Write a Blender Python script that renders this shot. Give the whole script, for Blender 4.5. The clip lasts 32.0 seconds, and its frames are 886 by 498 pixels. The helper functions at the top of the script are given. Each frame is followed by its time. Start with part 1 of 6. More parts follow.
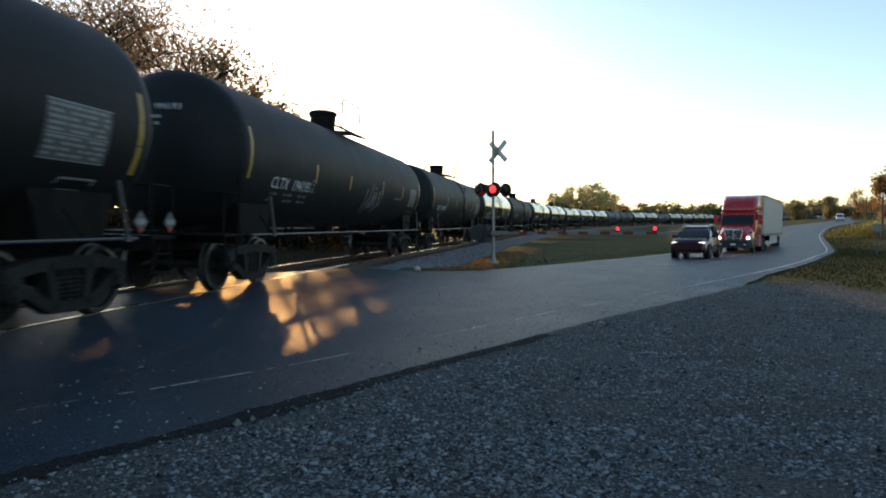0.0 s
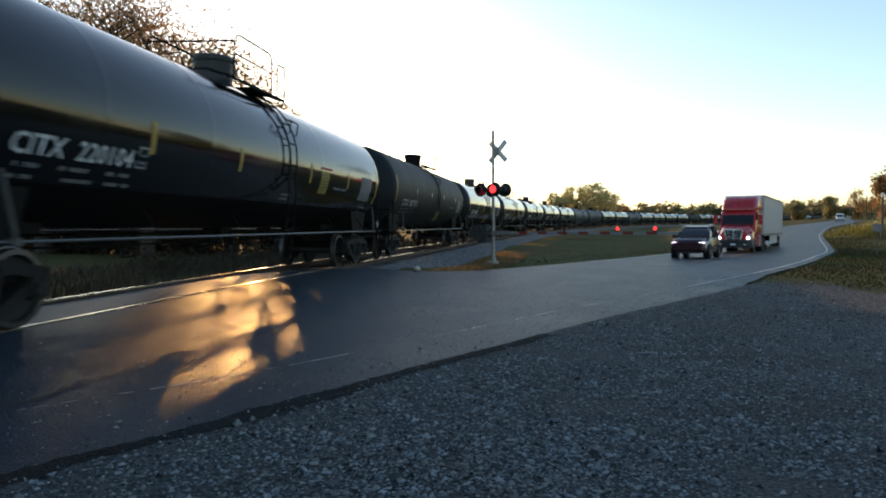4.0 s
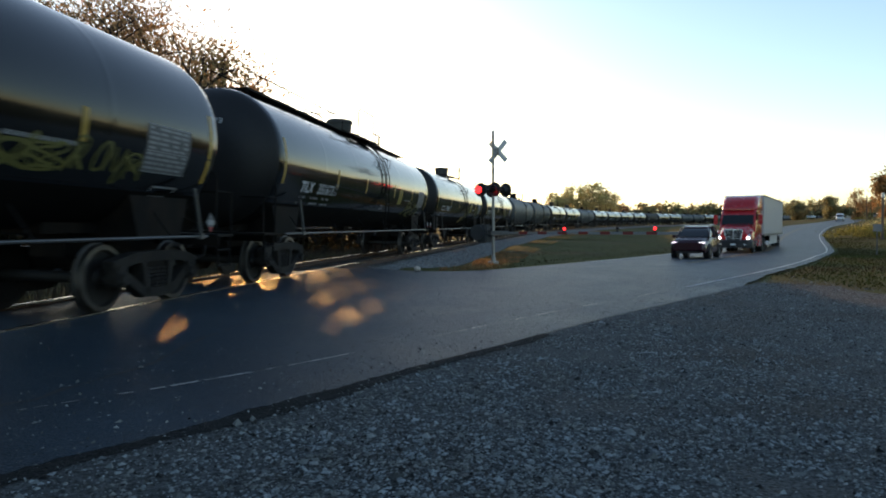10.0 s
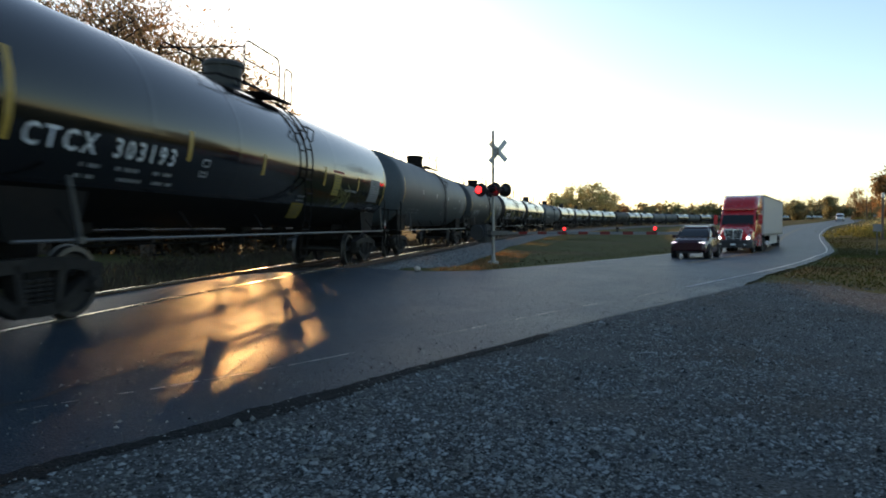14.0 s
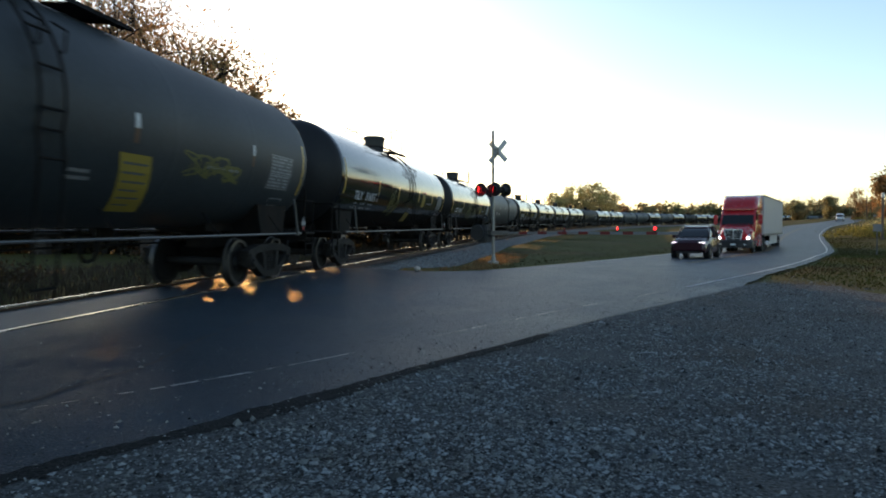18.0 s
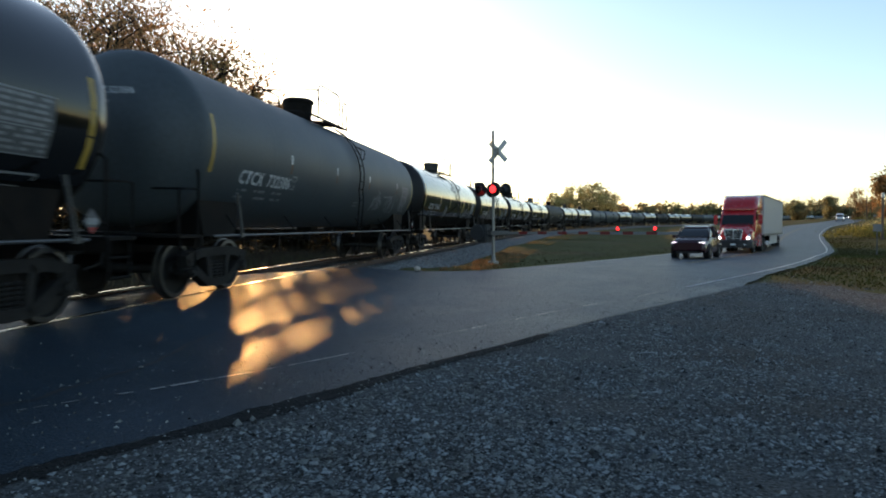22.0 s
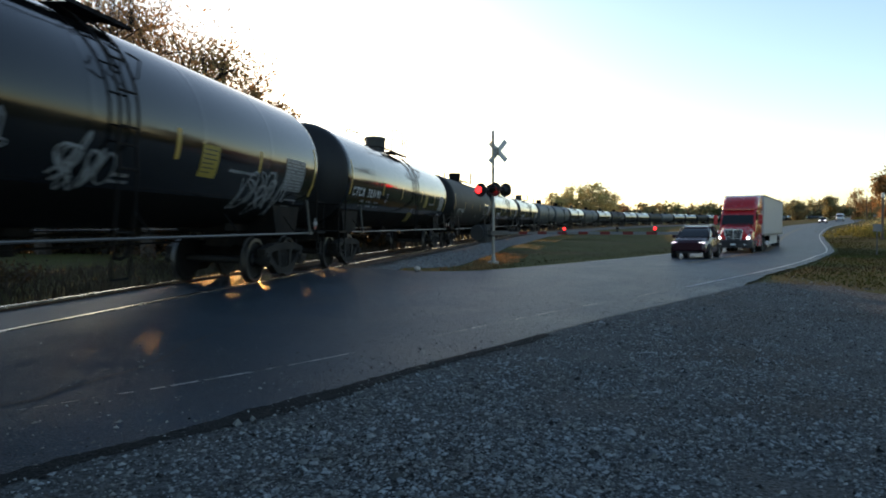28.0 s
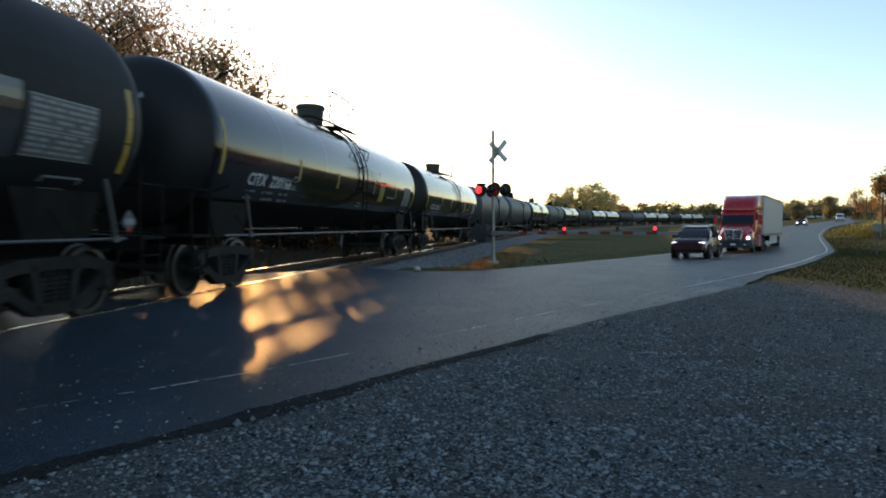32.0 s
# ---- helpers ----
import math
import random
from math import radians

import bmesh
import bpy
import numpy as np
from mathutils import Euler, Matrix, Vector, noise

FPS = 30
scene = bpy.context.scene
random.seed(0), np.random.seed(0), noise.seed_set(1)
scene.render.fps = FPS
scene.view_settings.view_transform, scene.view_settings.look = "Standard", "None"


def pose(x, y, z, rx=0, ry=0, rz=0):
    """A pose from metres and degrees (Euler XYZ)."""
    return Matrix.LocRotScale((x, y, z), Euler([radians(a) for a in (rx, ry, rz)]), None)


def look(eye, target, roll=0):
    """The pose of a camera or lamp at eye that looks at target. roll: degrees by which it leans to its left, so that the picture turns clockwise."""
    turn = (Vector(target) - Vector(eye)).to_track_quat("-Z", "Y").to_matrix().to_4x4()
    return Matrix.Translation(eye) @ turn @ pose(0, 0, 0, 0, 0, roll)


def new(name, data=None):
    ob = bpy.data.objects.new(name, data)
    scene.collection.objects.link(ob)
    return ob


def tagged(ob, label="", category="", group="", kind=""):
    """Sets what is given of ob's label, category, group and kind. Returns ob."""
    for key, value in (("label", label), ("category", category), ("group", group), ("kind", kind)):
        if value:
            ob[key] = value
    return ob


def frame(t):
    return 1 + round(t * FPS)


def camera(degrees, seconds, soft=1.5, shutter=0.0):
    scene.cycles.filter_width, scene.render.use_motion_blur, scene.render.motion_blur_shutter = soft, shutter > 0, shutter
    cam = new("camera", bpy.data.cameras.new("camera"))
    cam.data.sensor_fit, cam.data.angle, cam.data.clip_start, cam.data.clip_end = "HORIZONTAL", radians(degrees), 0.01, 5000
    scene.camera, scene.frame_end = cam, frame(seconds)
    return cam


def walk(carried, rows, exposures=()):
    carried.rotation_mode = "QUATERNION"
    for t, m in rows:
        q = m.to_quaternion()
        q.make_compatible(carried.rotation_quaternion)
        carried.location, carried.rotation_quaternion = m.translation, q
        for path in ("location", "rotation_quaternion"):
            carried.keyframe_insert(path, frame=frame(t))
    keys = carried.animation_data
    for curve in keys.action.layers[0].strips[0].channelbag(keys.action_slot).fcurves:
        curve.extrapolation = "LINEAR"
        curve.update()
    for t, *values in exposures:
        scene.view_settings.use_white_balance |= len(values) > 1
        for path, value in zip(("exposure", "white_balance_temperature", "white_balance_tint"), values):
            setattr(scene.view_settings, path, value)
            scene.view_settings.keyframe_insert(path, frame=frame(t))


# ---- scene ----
cam = camera(66.6, 32.0, soft=1.9, shutter=0.3)
EYE = (0.0, 0.0, 1.5)
VIEW = Matrix.Translation(EYE) @ pose(0, 0, 0, 90 - 1.909, 0, 0) @ pose(0, 0, 0, 0, 0, -0.33)
walk(cam, [(0.0, VIEW), (32.0, VIEW)], exposures=[(0.0, 0.82, 6150, 10), (32.0, 0.82, 6150, 10)])

# ---- daylight: a low sun behind the train, clear sky ----
SUN_AZ, SUN_EL = radians(-14.7), radians(8.6)   # clockwise from +y
world = bpy.data.worlds.new("sky")
scene.world = world
world.use_nodes = True
_nt = world.node_tree
_sky = _nt.nodes.new("ShaderNodeTexSky")
_sky.sky_type = "NISHITA"
_sky.sun_disc = False
_sky.sun_elevation, _sky.sun_rotation = SUN_EL, SUN_AZ
_sky.air_density, _sky.dust_density, _sky.ozone_density = 1.0, 0.45, 1.6
_nt.nodes["Background"].inputs["Strength"].default_value = 0.15
_paler = _nt.nodes.new("ShaderNodeHueSaturation")   # lowered saturation pales the sky's colour
_paler.inputs["Saturation"].default_value = 0.92
_nt.links.new(_sky.outputs[0], _paler.inputs["Color"])
_nt.links.new(_paler.outputs[0], _nt.nodes["Background"].inputs["Color"])
sun_lamp = new("sun", bpy.data.lights.new("sun", "SUN"))
sun_lamp.data.energy, sun_lamp.data.angle, sun_lamp.data.color = 2.1, radians(0.53), (1.0, 0.5, 0.15)
_d = Vector((math.sin(SUN_AZ) * math.cos(SUN_EL), math.cos(SUN_AZ) * math.cos(SUN_EL), math.sin(SUN_EL)))
sun_lamp.matrix_world = look(_d * 60, (0, 0, 0))


# ---- materials ----
def mat(name, color, rough=0.8, metal=0.0, vary=0.25, scale=3.0, fine=40.0, bump=0.2, emit=None, power=0.0, second=None, mix=(0.45, 0.6),
        rvary=0.1, coat=0.0, spec=0.5, rnd=0.0, bdist=0.02, island=False, speck=2.0):
    """A procedural surface: base colour varied at two scales, optional second colour in patches, fine relief."""
    m = bpy.data.materials.new(name)
    m.use_nodes = True
    nt = m.node_tree
    b = nt.nodes["Principled BSDF"]
    co = nt.nodes.new("ShaderNodeTexCoord")

    def noise_tex(sc, detail=4.0):
        n = nt.nodes.new("ShaderNodeTexNoise")
        n.inputs["Scale"].default_value, n.inputs["Detail"].default_value = sc, detail
        nt.links.new(co.outputs["Object"], n.inputs["Vector"])
        return n

    def math_node(op, a, bb):
        n = nt.nodes.new("ShaderNodeMath")
        n.operation = op
        for i, v in enumerate((a, bb)):
            if isinstance(v, (int, float)):
                n.inputs[i].default_value = v
            else:
                nt.links.new(v, n.inputs[i])
        return n.outputs[0]
    big, small = noise_tex(scale), noise_tex(fine, 2.0)
    val = math_node("ADD", math_node("MULTIPLY", math_node("SUBTRACT", big.outputs["Fac"], 0.5), 2.4 * vary),
                    math_node("MULTIPLY", math_node("SUBTRACT", small.outputs["Fac"], 0.5), speck * vary))
    if rnd or island:
        oi = nt.nodes.new("ShaderNodeNewGeometry" if island else "ShaderNodeObjectInfo")
        val = math_node("ADD", val, math_node("MULTIPLY", math_node("SUBTRACT", oi.outputs["Random Per Island" if island else "Random"], 0.5), 2 * (rnd or 0.4)))
    val = math_node("ADD", val, 1.0)
    src = nt.nodes.new("ShaderNodeRGB")
    src.outputs[0].default_value = (*color, 1)
    col = src.outputs[0]
    if second:
        ramp = nt.nodes.new("ShaderNodeValToRGB")
        ramp.color_ramp.elements[0].position, ramp.color_ramp.elements[1].position = mix
        ramp.color_ramp.elements[0].color, ramp.color_ramp.elements[1].color = (*color, 1), (*second, 1)
        patch_tex = noise_tex(scale * 0.37, 6.0)
        nt.links.new(patch_tex.outputs["Fac"], ramp.inputs["Fac"])
        col = ramp.outputs[0]
    sc = nt.nodes.new("ShaderNodeVectorMath")
    sc.operation = "SCALE"
    nt.links.new(col, sc.inputs[0])
    nt.links.new(val, sc.inputs["Scale"])
    nt.links.new(sc.outputs[0], b.inputs["Base Color"])
    b.inputs["Metallic"].default_value = metal
    b.inputs["Coat Weight"].default_value = coat
    b.inputs["Specular IOR Level"].default_value = spec
    nt.links.new(math_node("ADD", math_node("MULTIPLY", math_node("SUBTRACT", big.outputs["Fac"], 0.5), 2 * rvary), rough), b.inputs["Roughness"])
    if bump:
        bp = nt.nodes.new("ShaderNodeBump")
        bp.inputs["Strength"].default_value, bp.inputs["Distance"].default_value = bump, bdist
        nt.links.new(small.outputs["Fac"], bp.inputs["Height"])
        nt.links.new(bp.outputs[0], b.inputs["Normal"])
    if emit:
        b.inputs["Emission Color"].default_value, b.inputs["Emission Strength"].default_value = (*emit, 1), power
    return m


GLOSS = mat("gloss_black_tank_paint", (0.006, 0.0065, 0.007), 0.12, vary=0.3, scale=0.8, fine=14, bump=0.02, rvary=0.1, bdist=0.004, spec=0.55)
SATIN = mat("weathered_black_tank_paint", (0.012, 0.0145, 0.0165), 0.6, vary=0.4, scale=0.9, fine=12, bump=0.03, rvary=0.1, second=(0.016, 0.018, 0.02), bdist=0.004, spec=0.22)
MATTE = mat("dull_black_tank_paint", (0.009, 0.0105, 0.012), 0.62, vary=0.4, scale=1.1, fine=16, bump=0.03, second=(0.013, 0.0145, 0.016), bdist=0.004, spec=0.25)
HEADP = mat("dull_black_head_paint", (0.01, 0.01, 0.011), 0.55, vary=0.35, scale=1.2, fine=14, bump=0.03, bdist=0.004, spec=0.35)
# dull black that stands in for the belly's dark reflection
BELLY_DARK = mat("dark_reflection_belly", (0.006, 0.006, 0.006), 0.7, vary=0.5, scale=1.5, fine=14, bump=0.03, bdist=0.004, spec=0.08)
# placard white darkened to its tone in shade
PLACARD = mat("shade_dimmed_placard", (0.11, 0.11, 0.115), 0.7, vary=0.3, scale=9, bump=0.0)
TABLE = mat("faded_stencil_plate", (0.1, 0.104, 0.11), 0.6, vary=0.4, scale=5, fine=22, bump=0.0)
SLATE = mat("faded_slate_tank_paint", (0.026, 0.033, 0.038), 0.55, vary=0.3, scale=0.9, fine=14, bump=0.03, second=(0.033, 0.04, 0.045), bdist=0.004, spec=0.3)
GREY = mat("faded_grey_tank_paint", (0.045, 0.06, 0.071), 0.55, vary=0.25, scale=0.9, fine=14, bump=0.03, second=(0.05, 0.061, 0.069), bdist=0.004)
UNDER = mat("grimy_underframe_steel", (0.008, 0.0077, 0.0075), 0.75, vary=0.5, scale=4, fine=30, bump=0.15, second=(0.015, 0.012, 0.01), spec=0.12)
HOUSING = mat("weathered_grey_housing", (0.035, 0.036, 0.035), 0.6, vary=0.3, scale=3, fine=30, bump=0.1)
GEAR = mat("dark_grey_gate_gear", (0.045, 0.046, 0.048), 0.6, vary=0.2, bump=0.05)
FRAME = mat("dusty_cast_steel", (0.016, 0.0148, 0.014), 0.75, vary=0.45, scale=5, fine=40, bump=0.2, second=(0.026, 0.024, 0.022), spec=0.25)
WHEEL = mat("dark_wheel_steel", (0.011, 0.01, 0.0095), 0.65, metal=0.2, vary=0.4, scale=6, fine=30, bump=0.1)
TREAD = mat("polished_wheel_tread", (0.12, 0.115, 0.11), 0.5, metal=1.0, vary=0.15, scale=8, bump=0.05)
GALV = mat("worn_light_handrail", (0.085, 0.087, 0.09), 0.42, metal=0.4, vary=0.3, scale=5, bump=0.05)
RAILTOP = mat("polished_rail_head", (0.3, 0.28, 0.25), 0.25, metal=1.0, vary=0.15, scale=4, bump=0.03)
RAILSIDE = mat("rusted_rail_web", (0.07, 0.04, 0.028), 0.8, vary=0.4, scale=5, bump=0.2)
TIE = mat("creosoted_sleeper", (0.05, 0.042, 0.036), 0.9, vary=0.4, scale=4, fine=50, bump=0.4, rnd=0.25)
BALLAST = mat("grey_ballast_bed", (0.16, 0.155, 0.15), 0.92, vary=0.55, scale=5, fine=26, bump=1.0, bdist=0.05)
STONE = mat("ballast_stone", (0.18, 0.192, 0.2), 0.9, vary=0.3, scale=8, fine=50, bump=0.3, island=True, rnd=0.5)
# base leans blue, skylight on the shaded asphalt put into the colour
ASPHALT = mat("worn_grey_asphalt", (0.025, 0.038, 0.052), 0.46, speck=7.0, vary=0.45, scale=0.7, fine=60, bump=0.8, second=(0.034, 0.048, 0.062), bdist=0.012, rvary=0.1, spec=0.1)
TAR = mat("black_crack_filler", (0.02, 0.02, 0.021), 0.6, vary=0.2, bump=0.1)
LOT = mat("gravel_lot_dirt", (0.047, 0.053, 0.054), 0.92, speck=8.0, vary=0.55, scale=1.1, fine=34, bump=1.0, second=(0.03, 0.026, 0.021), mix=(0.5, 0.66), bdist=0.035)
PEBBLE = mat("lot_pebble", (0.143, 0.16, 0.165), 0.85, vary=0.25, scale=6, fine=60, bump=0.2, second=(0.122, 0.127, 0.12), island=True, rnd=1.0)
GRASS = mat("mown_autumn_grass", (0.056, 0.062, 0.013), 0.95, vary=0.4, scale=0.35, fine=9, bump=0.3, spec=0.1, second=(0.08, 0.052, 0.02), mix=(0.5, 0.7), bdist=0.08)
BLADE = mat("grass_blades", (0.062, 0.07, 0.016), 0.85, vary=0.3, scale=0.5, fine=6, bump=0.0, spec=0.2, second=(0.064, 0.047, 0.021), mix=(0.42, 0.58), island=True, rnd=0.4)
WEED = mat("dead_brown_weeds", (0.05, 0.034, 0.018), 0.9, vary=0.35, scale=0.7, fine=6, bump=0.0, second=(0.03, 0.022, 0.012), island=True, rnd=0.4)
LINE_OLD = mat("nearly_gone_white_road_paint", (0.32, 0.32, 0.31), 0.75, vary=0.5, scale=5, fine=30, bump=0.2, second=(0.06, 0.06, 0.06), mix=(0.5, 0.62))
LINE_W = mat("worn_white_road_paint", (0.42, 0.42, 0.41), 0.7, vary=0.5, scale=4, fine=30, bump=0.2, second=(0.2, 0.2, 0.2), mix=(0.5, 0.72))
LINE_Y = mat("faded_yellow_road_paint", (0.17, 0.13, 0.06), 0.7, vary=0.4, scale=4, fine=30, bump=0.2)
BARK = mat("tree_bark", (0.055, 0.042, 0.032), 0.95, vary=0.4, scale=5, fine=40, bump=0.8)


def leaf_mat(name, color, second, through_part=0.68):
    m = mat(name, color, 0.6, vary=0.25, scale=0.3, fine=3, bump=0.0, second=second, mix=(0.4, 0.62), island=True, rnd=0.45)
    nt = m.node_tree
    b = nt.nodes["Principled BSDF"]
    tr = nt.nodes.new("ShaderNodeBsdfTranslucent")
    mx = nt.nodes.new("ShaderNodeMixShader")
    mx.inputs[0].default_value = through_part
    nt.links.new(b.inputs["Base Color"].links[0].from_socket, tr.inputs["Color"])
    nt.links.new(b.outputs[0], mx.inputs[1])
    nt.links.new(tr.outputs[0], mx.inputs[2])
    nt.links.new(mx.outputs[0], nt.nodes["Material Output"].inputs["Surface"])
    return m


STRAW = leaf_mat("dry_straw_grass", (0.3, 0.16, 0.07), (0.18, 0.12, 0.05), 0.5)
# base paler than such leaves are, their backlight raised into it
LEAF_RUST = leaf_mat("backlit_autumn_leaves", (0.42, 0.24, 0.11), (0.27, 0.22, 0.09))
# brush leaf colour darkened for the shade under the trees
BRUSH = leaf_mat("shaded_brush_leaves", (0.05, 0.036, 0.02), (0.035, 0.033, 0.016))
# olive and dark tones lightened, distant haze put into the colour
LEAF_OLIVE = leaf_mat("hazed_olive_leaves", (0.44, 0.43, 0.2), (0.52, 0.42, 0.21))
LEAF_DARK = leaf_mat("hazed_green_leaves", (0.23, 0.235, 0.12), (0.3, 0.25, 0.13))
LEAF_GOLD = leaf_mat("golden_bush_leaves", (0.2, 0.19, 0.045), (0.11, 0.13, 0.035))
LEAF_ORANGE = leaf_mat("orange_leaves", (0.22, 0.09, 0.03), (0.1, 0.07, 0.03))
MARK = mat("white_stencil_paint", (0.62, 0.63, 0.64), 0.6, vary=0.15, scale=6, bump=0.0)
MARK_G = mat("grey_stencil_paint", (0.26, 0.27, 0.28), 0.6, vary=0.2, scale=6, bump=0.0)
PRINT = mat("black_notice_print", (0.02, 0.02, 0.018), 0.6, vary=0.2, bump=0.0)
RUSTY = mat("brown_worn_reflector", (0.09, 0.045, 0.02), 0.6, vary=0.3, scale=5, bump=0.0)
YELLOW = mat("yellow_reflective_strip", (0.42, 0.27, 0.04), 0.45, vary=0.2, scale=5, bump=0.0)
POSTER = mat("yellow_notice_sheet", (0.3, 0.225, 0.03), 0.6, vary=0.2, scale=5, bump=0.0)
CLEAN = mat("clean_gloss_panel_paint", (0.045, 0.05, 0.055), 0.16, vary=0.2, scale=2, bump=0.01, spec=0.9)
SCRAWL_Y = mat("yellow_spray_paint", (0.13, 0.125, 0.03), 0.6, vary=0.4, scale=3, bump=0.0)
SCRAWL_W = mat("white_spray_paint", (0.22, 0.235, 0.25), 0.6, vary=0.4, scale=3, bump=0.0)
RED_MARK = mat("red_stripe_paint", (0.3, 0.03, 0.025), 0.55, vary=0.2, scale=5, bump=0.0)
ALU = mat("galvanised_mast", (0.3, 0.295, 0.28), 0.5, metal=0.6, vary=0.2, scale=6, bump=0.05)
BLACKP = mat("black_signal_paint", (0.015, 0.015, 0.016), 0.55, vary=0.3, scale=6, bump=0.05)
WHITEP = mat("white_sign_paint", (0.6, 0.6, 0.6), 0.55, vary=0.15, scale=6, bump=0.0)
# the arm's white, greyed in colour for the shade it stands in
ARMW = mat("shaded_white_gate_arm", (0.26, 0.26, 0.26), 0.6, vary=0.2, scale=5, bump=0.0)
REDP = mat("red_gate_stripe", (0.2, 0.02, 0.018), 0.5, vary=0.15, scale=6, bump=0.0)
GLOW_RED = mat("lit_red_lens", (0.5, 0.02, 0.02), 0.3, bump=0, emit=(1.0, 0.02, 0.02), power=2.6)
DARK_RED = mat("unlit_red_lens", (0.012, 0.003, 0.003), 0.25, bump=0)
HEAD_W = mat("lit_headlight", (0.8, 0.8, 0.8), 0.2, bump=0, emit=(1.0, 0.88, 0.84), power=3.2)
HEAD_P = mat("lit_pinkish_headlight", (0.8, 0.8, 0.8), 0.2, bump=0, emit=(1.0, 0.72, 0.86), power=1.8)
AMBER = mat("lit_amber_marker", (0.6, 0.3, 0.03), 0.3, bump=0, emit=(1.0, 0.45, 0.1), power=3.0)
TRUCK_RED = mat("red_truck_paint", (0.42, 0.016, 0.022), 0.25, vary=0.1, scale=2, bump=0.0, coat=0.5)
CHROME = mat("chrome_trim", (0.72, 0.72, 0.72), 0.28, metal=0.8, vary=0.1, bump=0.0)
DARKGLASS = mat("dark_windscreen", (0.012, 0.014, 0.016), 0.06, vary=0.1, bump=0.0)
RUBBER = mat("tyre_rubber", (0.02, 0.02, 0.02), 0.8, vary=0.2, scale=10, bump=0.1)
PLASTIC = mat("black_bumper_plastic", (0.02, 0.02, 0.022), 0.5, vary=0.2, bump=0.05)
TRAILER_W = mat("white_trailer_skin", (0.44, 0.44, 0.45), 0.45, vary=0.1, scale=1.2, fine=6, bump=0.0)
CAR_PAINT = mat("dark_maroon_car_paint", (0.03, 0.006, 0.012), 0.25, vary=0.1, scale=2, bump=0.0, spec=0.45, coat=0.1)
VAN_W = mat("white_van_paint", (0.62, 0.62, 0.63), 0.35, vary=0.1, bump=0.0)
RIM = mat("alloy_rim", (0.4, 0.4, 0.41), 0.3, metal=0.8, vary=0.1, bump=0.0)
WOODPOLE = mat("weathered_timber_pole", (0.14, 0.11, 0.085), 0.9, vary=0.3, scale=3, fine=30, bump=0.4)
SIGNBACK = mat("bare_aluminium_sign_back", (0.16, 0.165, 0.175), 0.5, metal=0.3, vary=0.15, bump=0.0)
PLATE_WH = mat("white_plate", (0.6, 0.6, 0.6), 0.5, vary=0.05, bump=0.0)


# ---- mesh helpers ----
def mesh_of(name, verts, faces, material, smooth=False):
    me = bpy.data.meshes.new(name)
    me.from_pydata([tuple(v) for v in verts], [], [tuple(f) for f in faces])
    mats = material if isinstance(material, (list, tuple)) else [material]
    for m in mats:
        me.materials.append(m)
    if smooth:
        me.shade_smooth()
    me.update()
    return me


def from_bm(name, bm, material, smooth=False):
    bmesh.ops.recalc_face_normals(bm, faces=bm.faces)
    me = bpy.data.meshes.new(name)
    bm.to_mesh(me)
    bm.free()
    for m in (material if isinstance(material, (list, tuple)) else [material]):
        me.materials.append(m)
    if smooth:
        for p in me.polygons:
            p.use_smooth = True
        me.set_sharp_from_angle(angle=radians(35))
    return me


def part(name, bm, material, parent, label="", smooth=False, m=None):
    """Links a bmesh (or a ready mesh) as one mesh object under a thing or a part."""
    me = bm if isinstance(bm, bpy.types.Mesh) else from_bm(name, bm, material, smooth)
    ob = new(name, me)
    ob.parent = parent
    if m is not None:
        ob.matrix_basis = m
    if label:
        tagged(ob, label)
    return ob


def thing(name, label, category, m=None, group="", kind="", data=None):
    ob = tagged(new(name, data), label, category, group, kind)
    if m is not None:
        ob.matrix_basis = m
    return ob


def box(bm, x0, x1, y0, y1, z0, z1, bevel=0.0, m=None):
    r = bmesh.ops.create_cube(bm, size=1.0)
    vs = r["verts"]
    for v in vs:
        v.co = Vector(((x0 + x1) / 2 + v.co.x * (x1 - x0), (y0 + y1) / 2 + v.co.y * (y1 - y0), (z0 + z1) / 2 + v.co.z * (z1 - z0)))
    if bevel:
        es = list({e for v in vs for e in v.link_edges})
        out = bmesh.ops.bevel(bm, geom=es, offset=bevel, segments=2, affect="EDGES")
        vs = list({v for f in out["faces"] for v in f.verts} | {v for v in vs if v.is_valid})
    if m is not None:
        bmesh.ops.transform(bm, matrix=m, verts=[v for v in vs if v.is_valid])
    return bm


def cyl(bm, a, b, r, n=10, r2=None, caps=True):
    a, b = Vector(a), Vector(b)
    q = (b - a).to_track_quat("Z", "Y").to_matrix().to_4x4()
    bmesh.ops.create_cone(bm, cap_ends=caps, segments=n, radius1=r, radius2=r if r2 is None else r2, depth=(b - a).length,
                          matrix=Matrix.Translation((a + b) / 2) @ q)
    return bm


def tube(bm, pts, r, n=6):
    """A bent round bar in one piece."""
    pts = [Vector(p) for p in pts]
    rings = []
    side = None
    for i, p in enumerate(pts):
        d = (pts[min(i + 1, len(pts) - 1)] - pts[max(i - 1, 0)]).normalized()
        if side is None:
            side = d.orthogonal().normalized()
        side = (side - d * side.dot(d)).normalized()
        up = d.cross(side)
        rings.append([bm.verts.new(p + (side * math.cos(k * 2 * math.pi / n) + up * math.sin(k * 2 * math.pi / n)) * r) for k in range(n)])
    for u, v in zip(rings[:-1], rings[1:]):
        for k in range(n):
            bm.faces.new((u[k], u[(k + 1) % n], v[(k + 1) % n], v[k]))
    bm.faces.new(rings[0][::-1])
    bm.faces.new(rings[-1])
    return bm


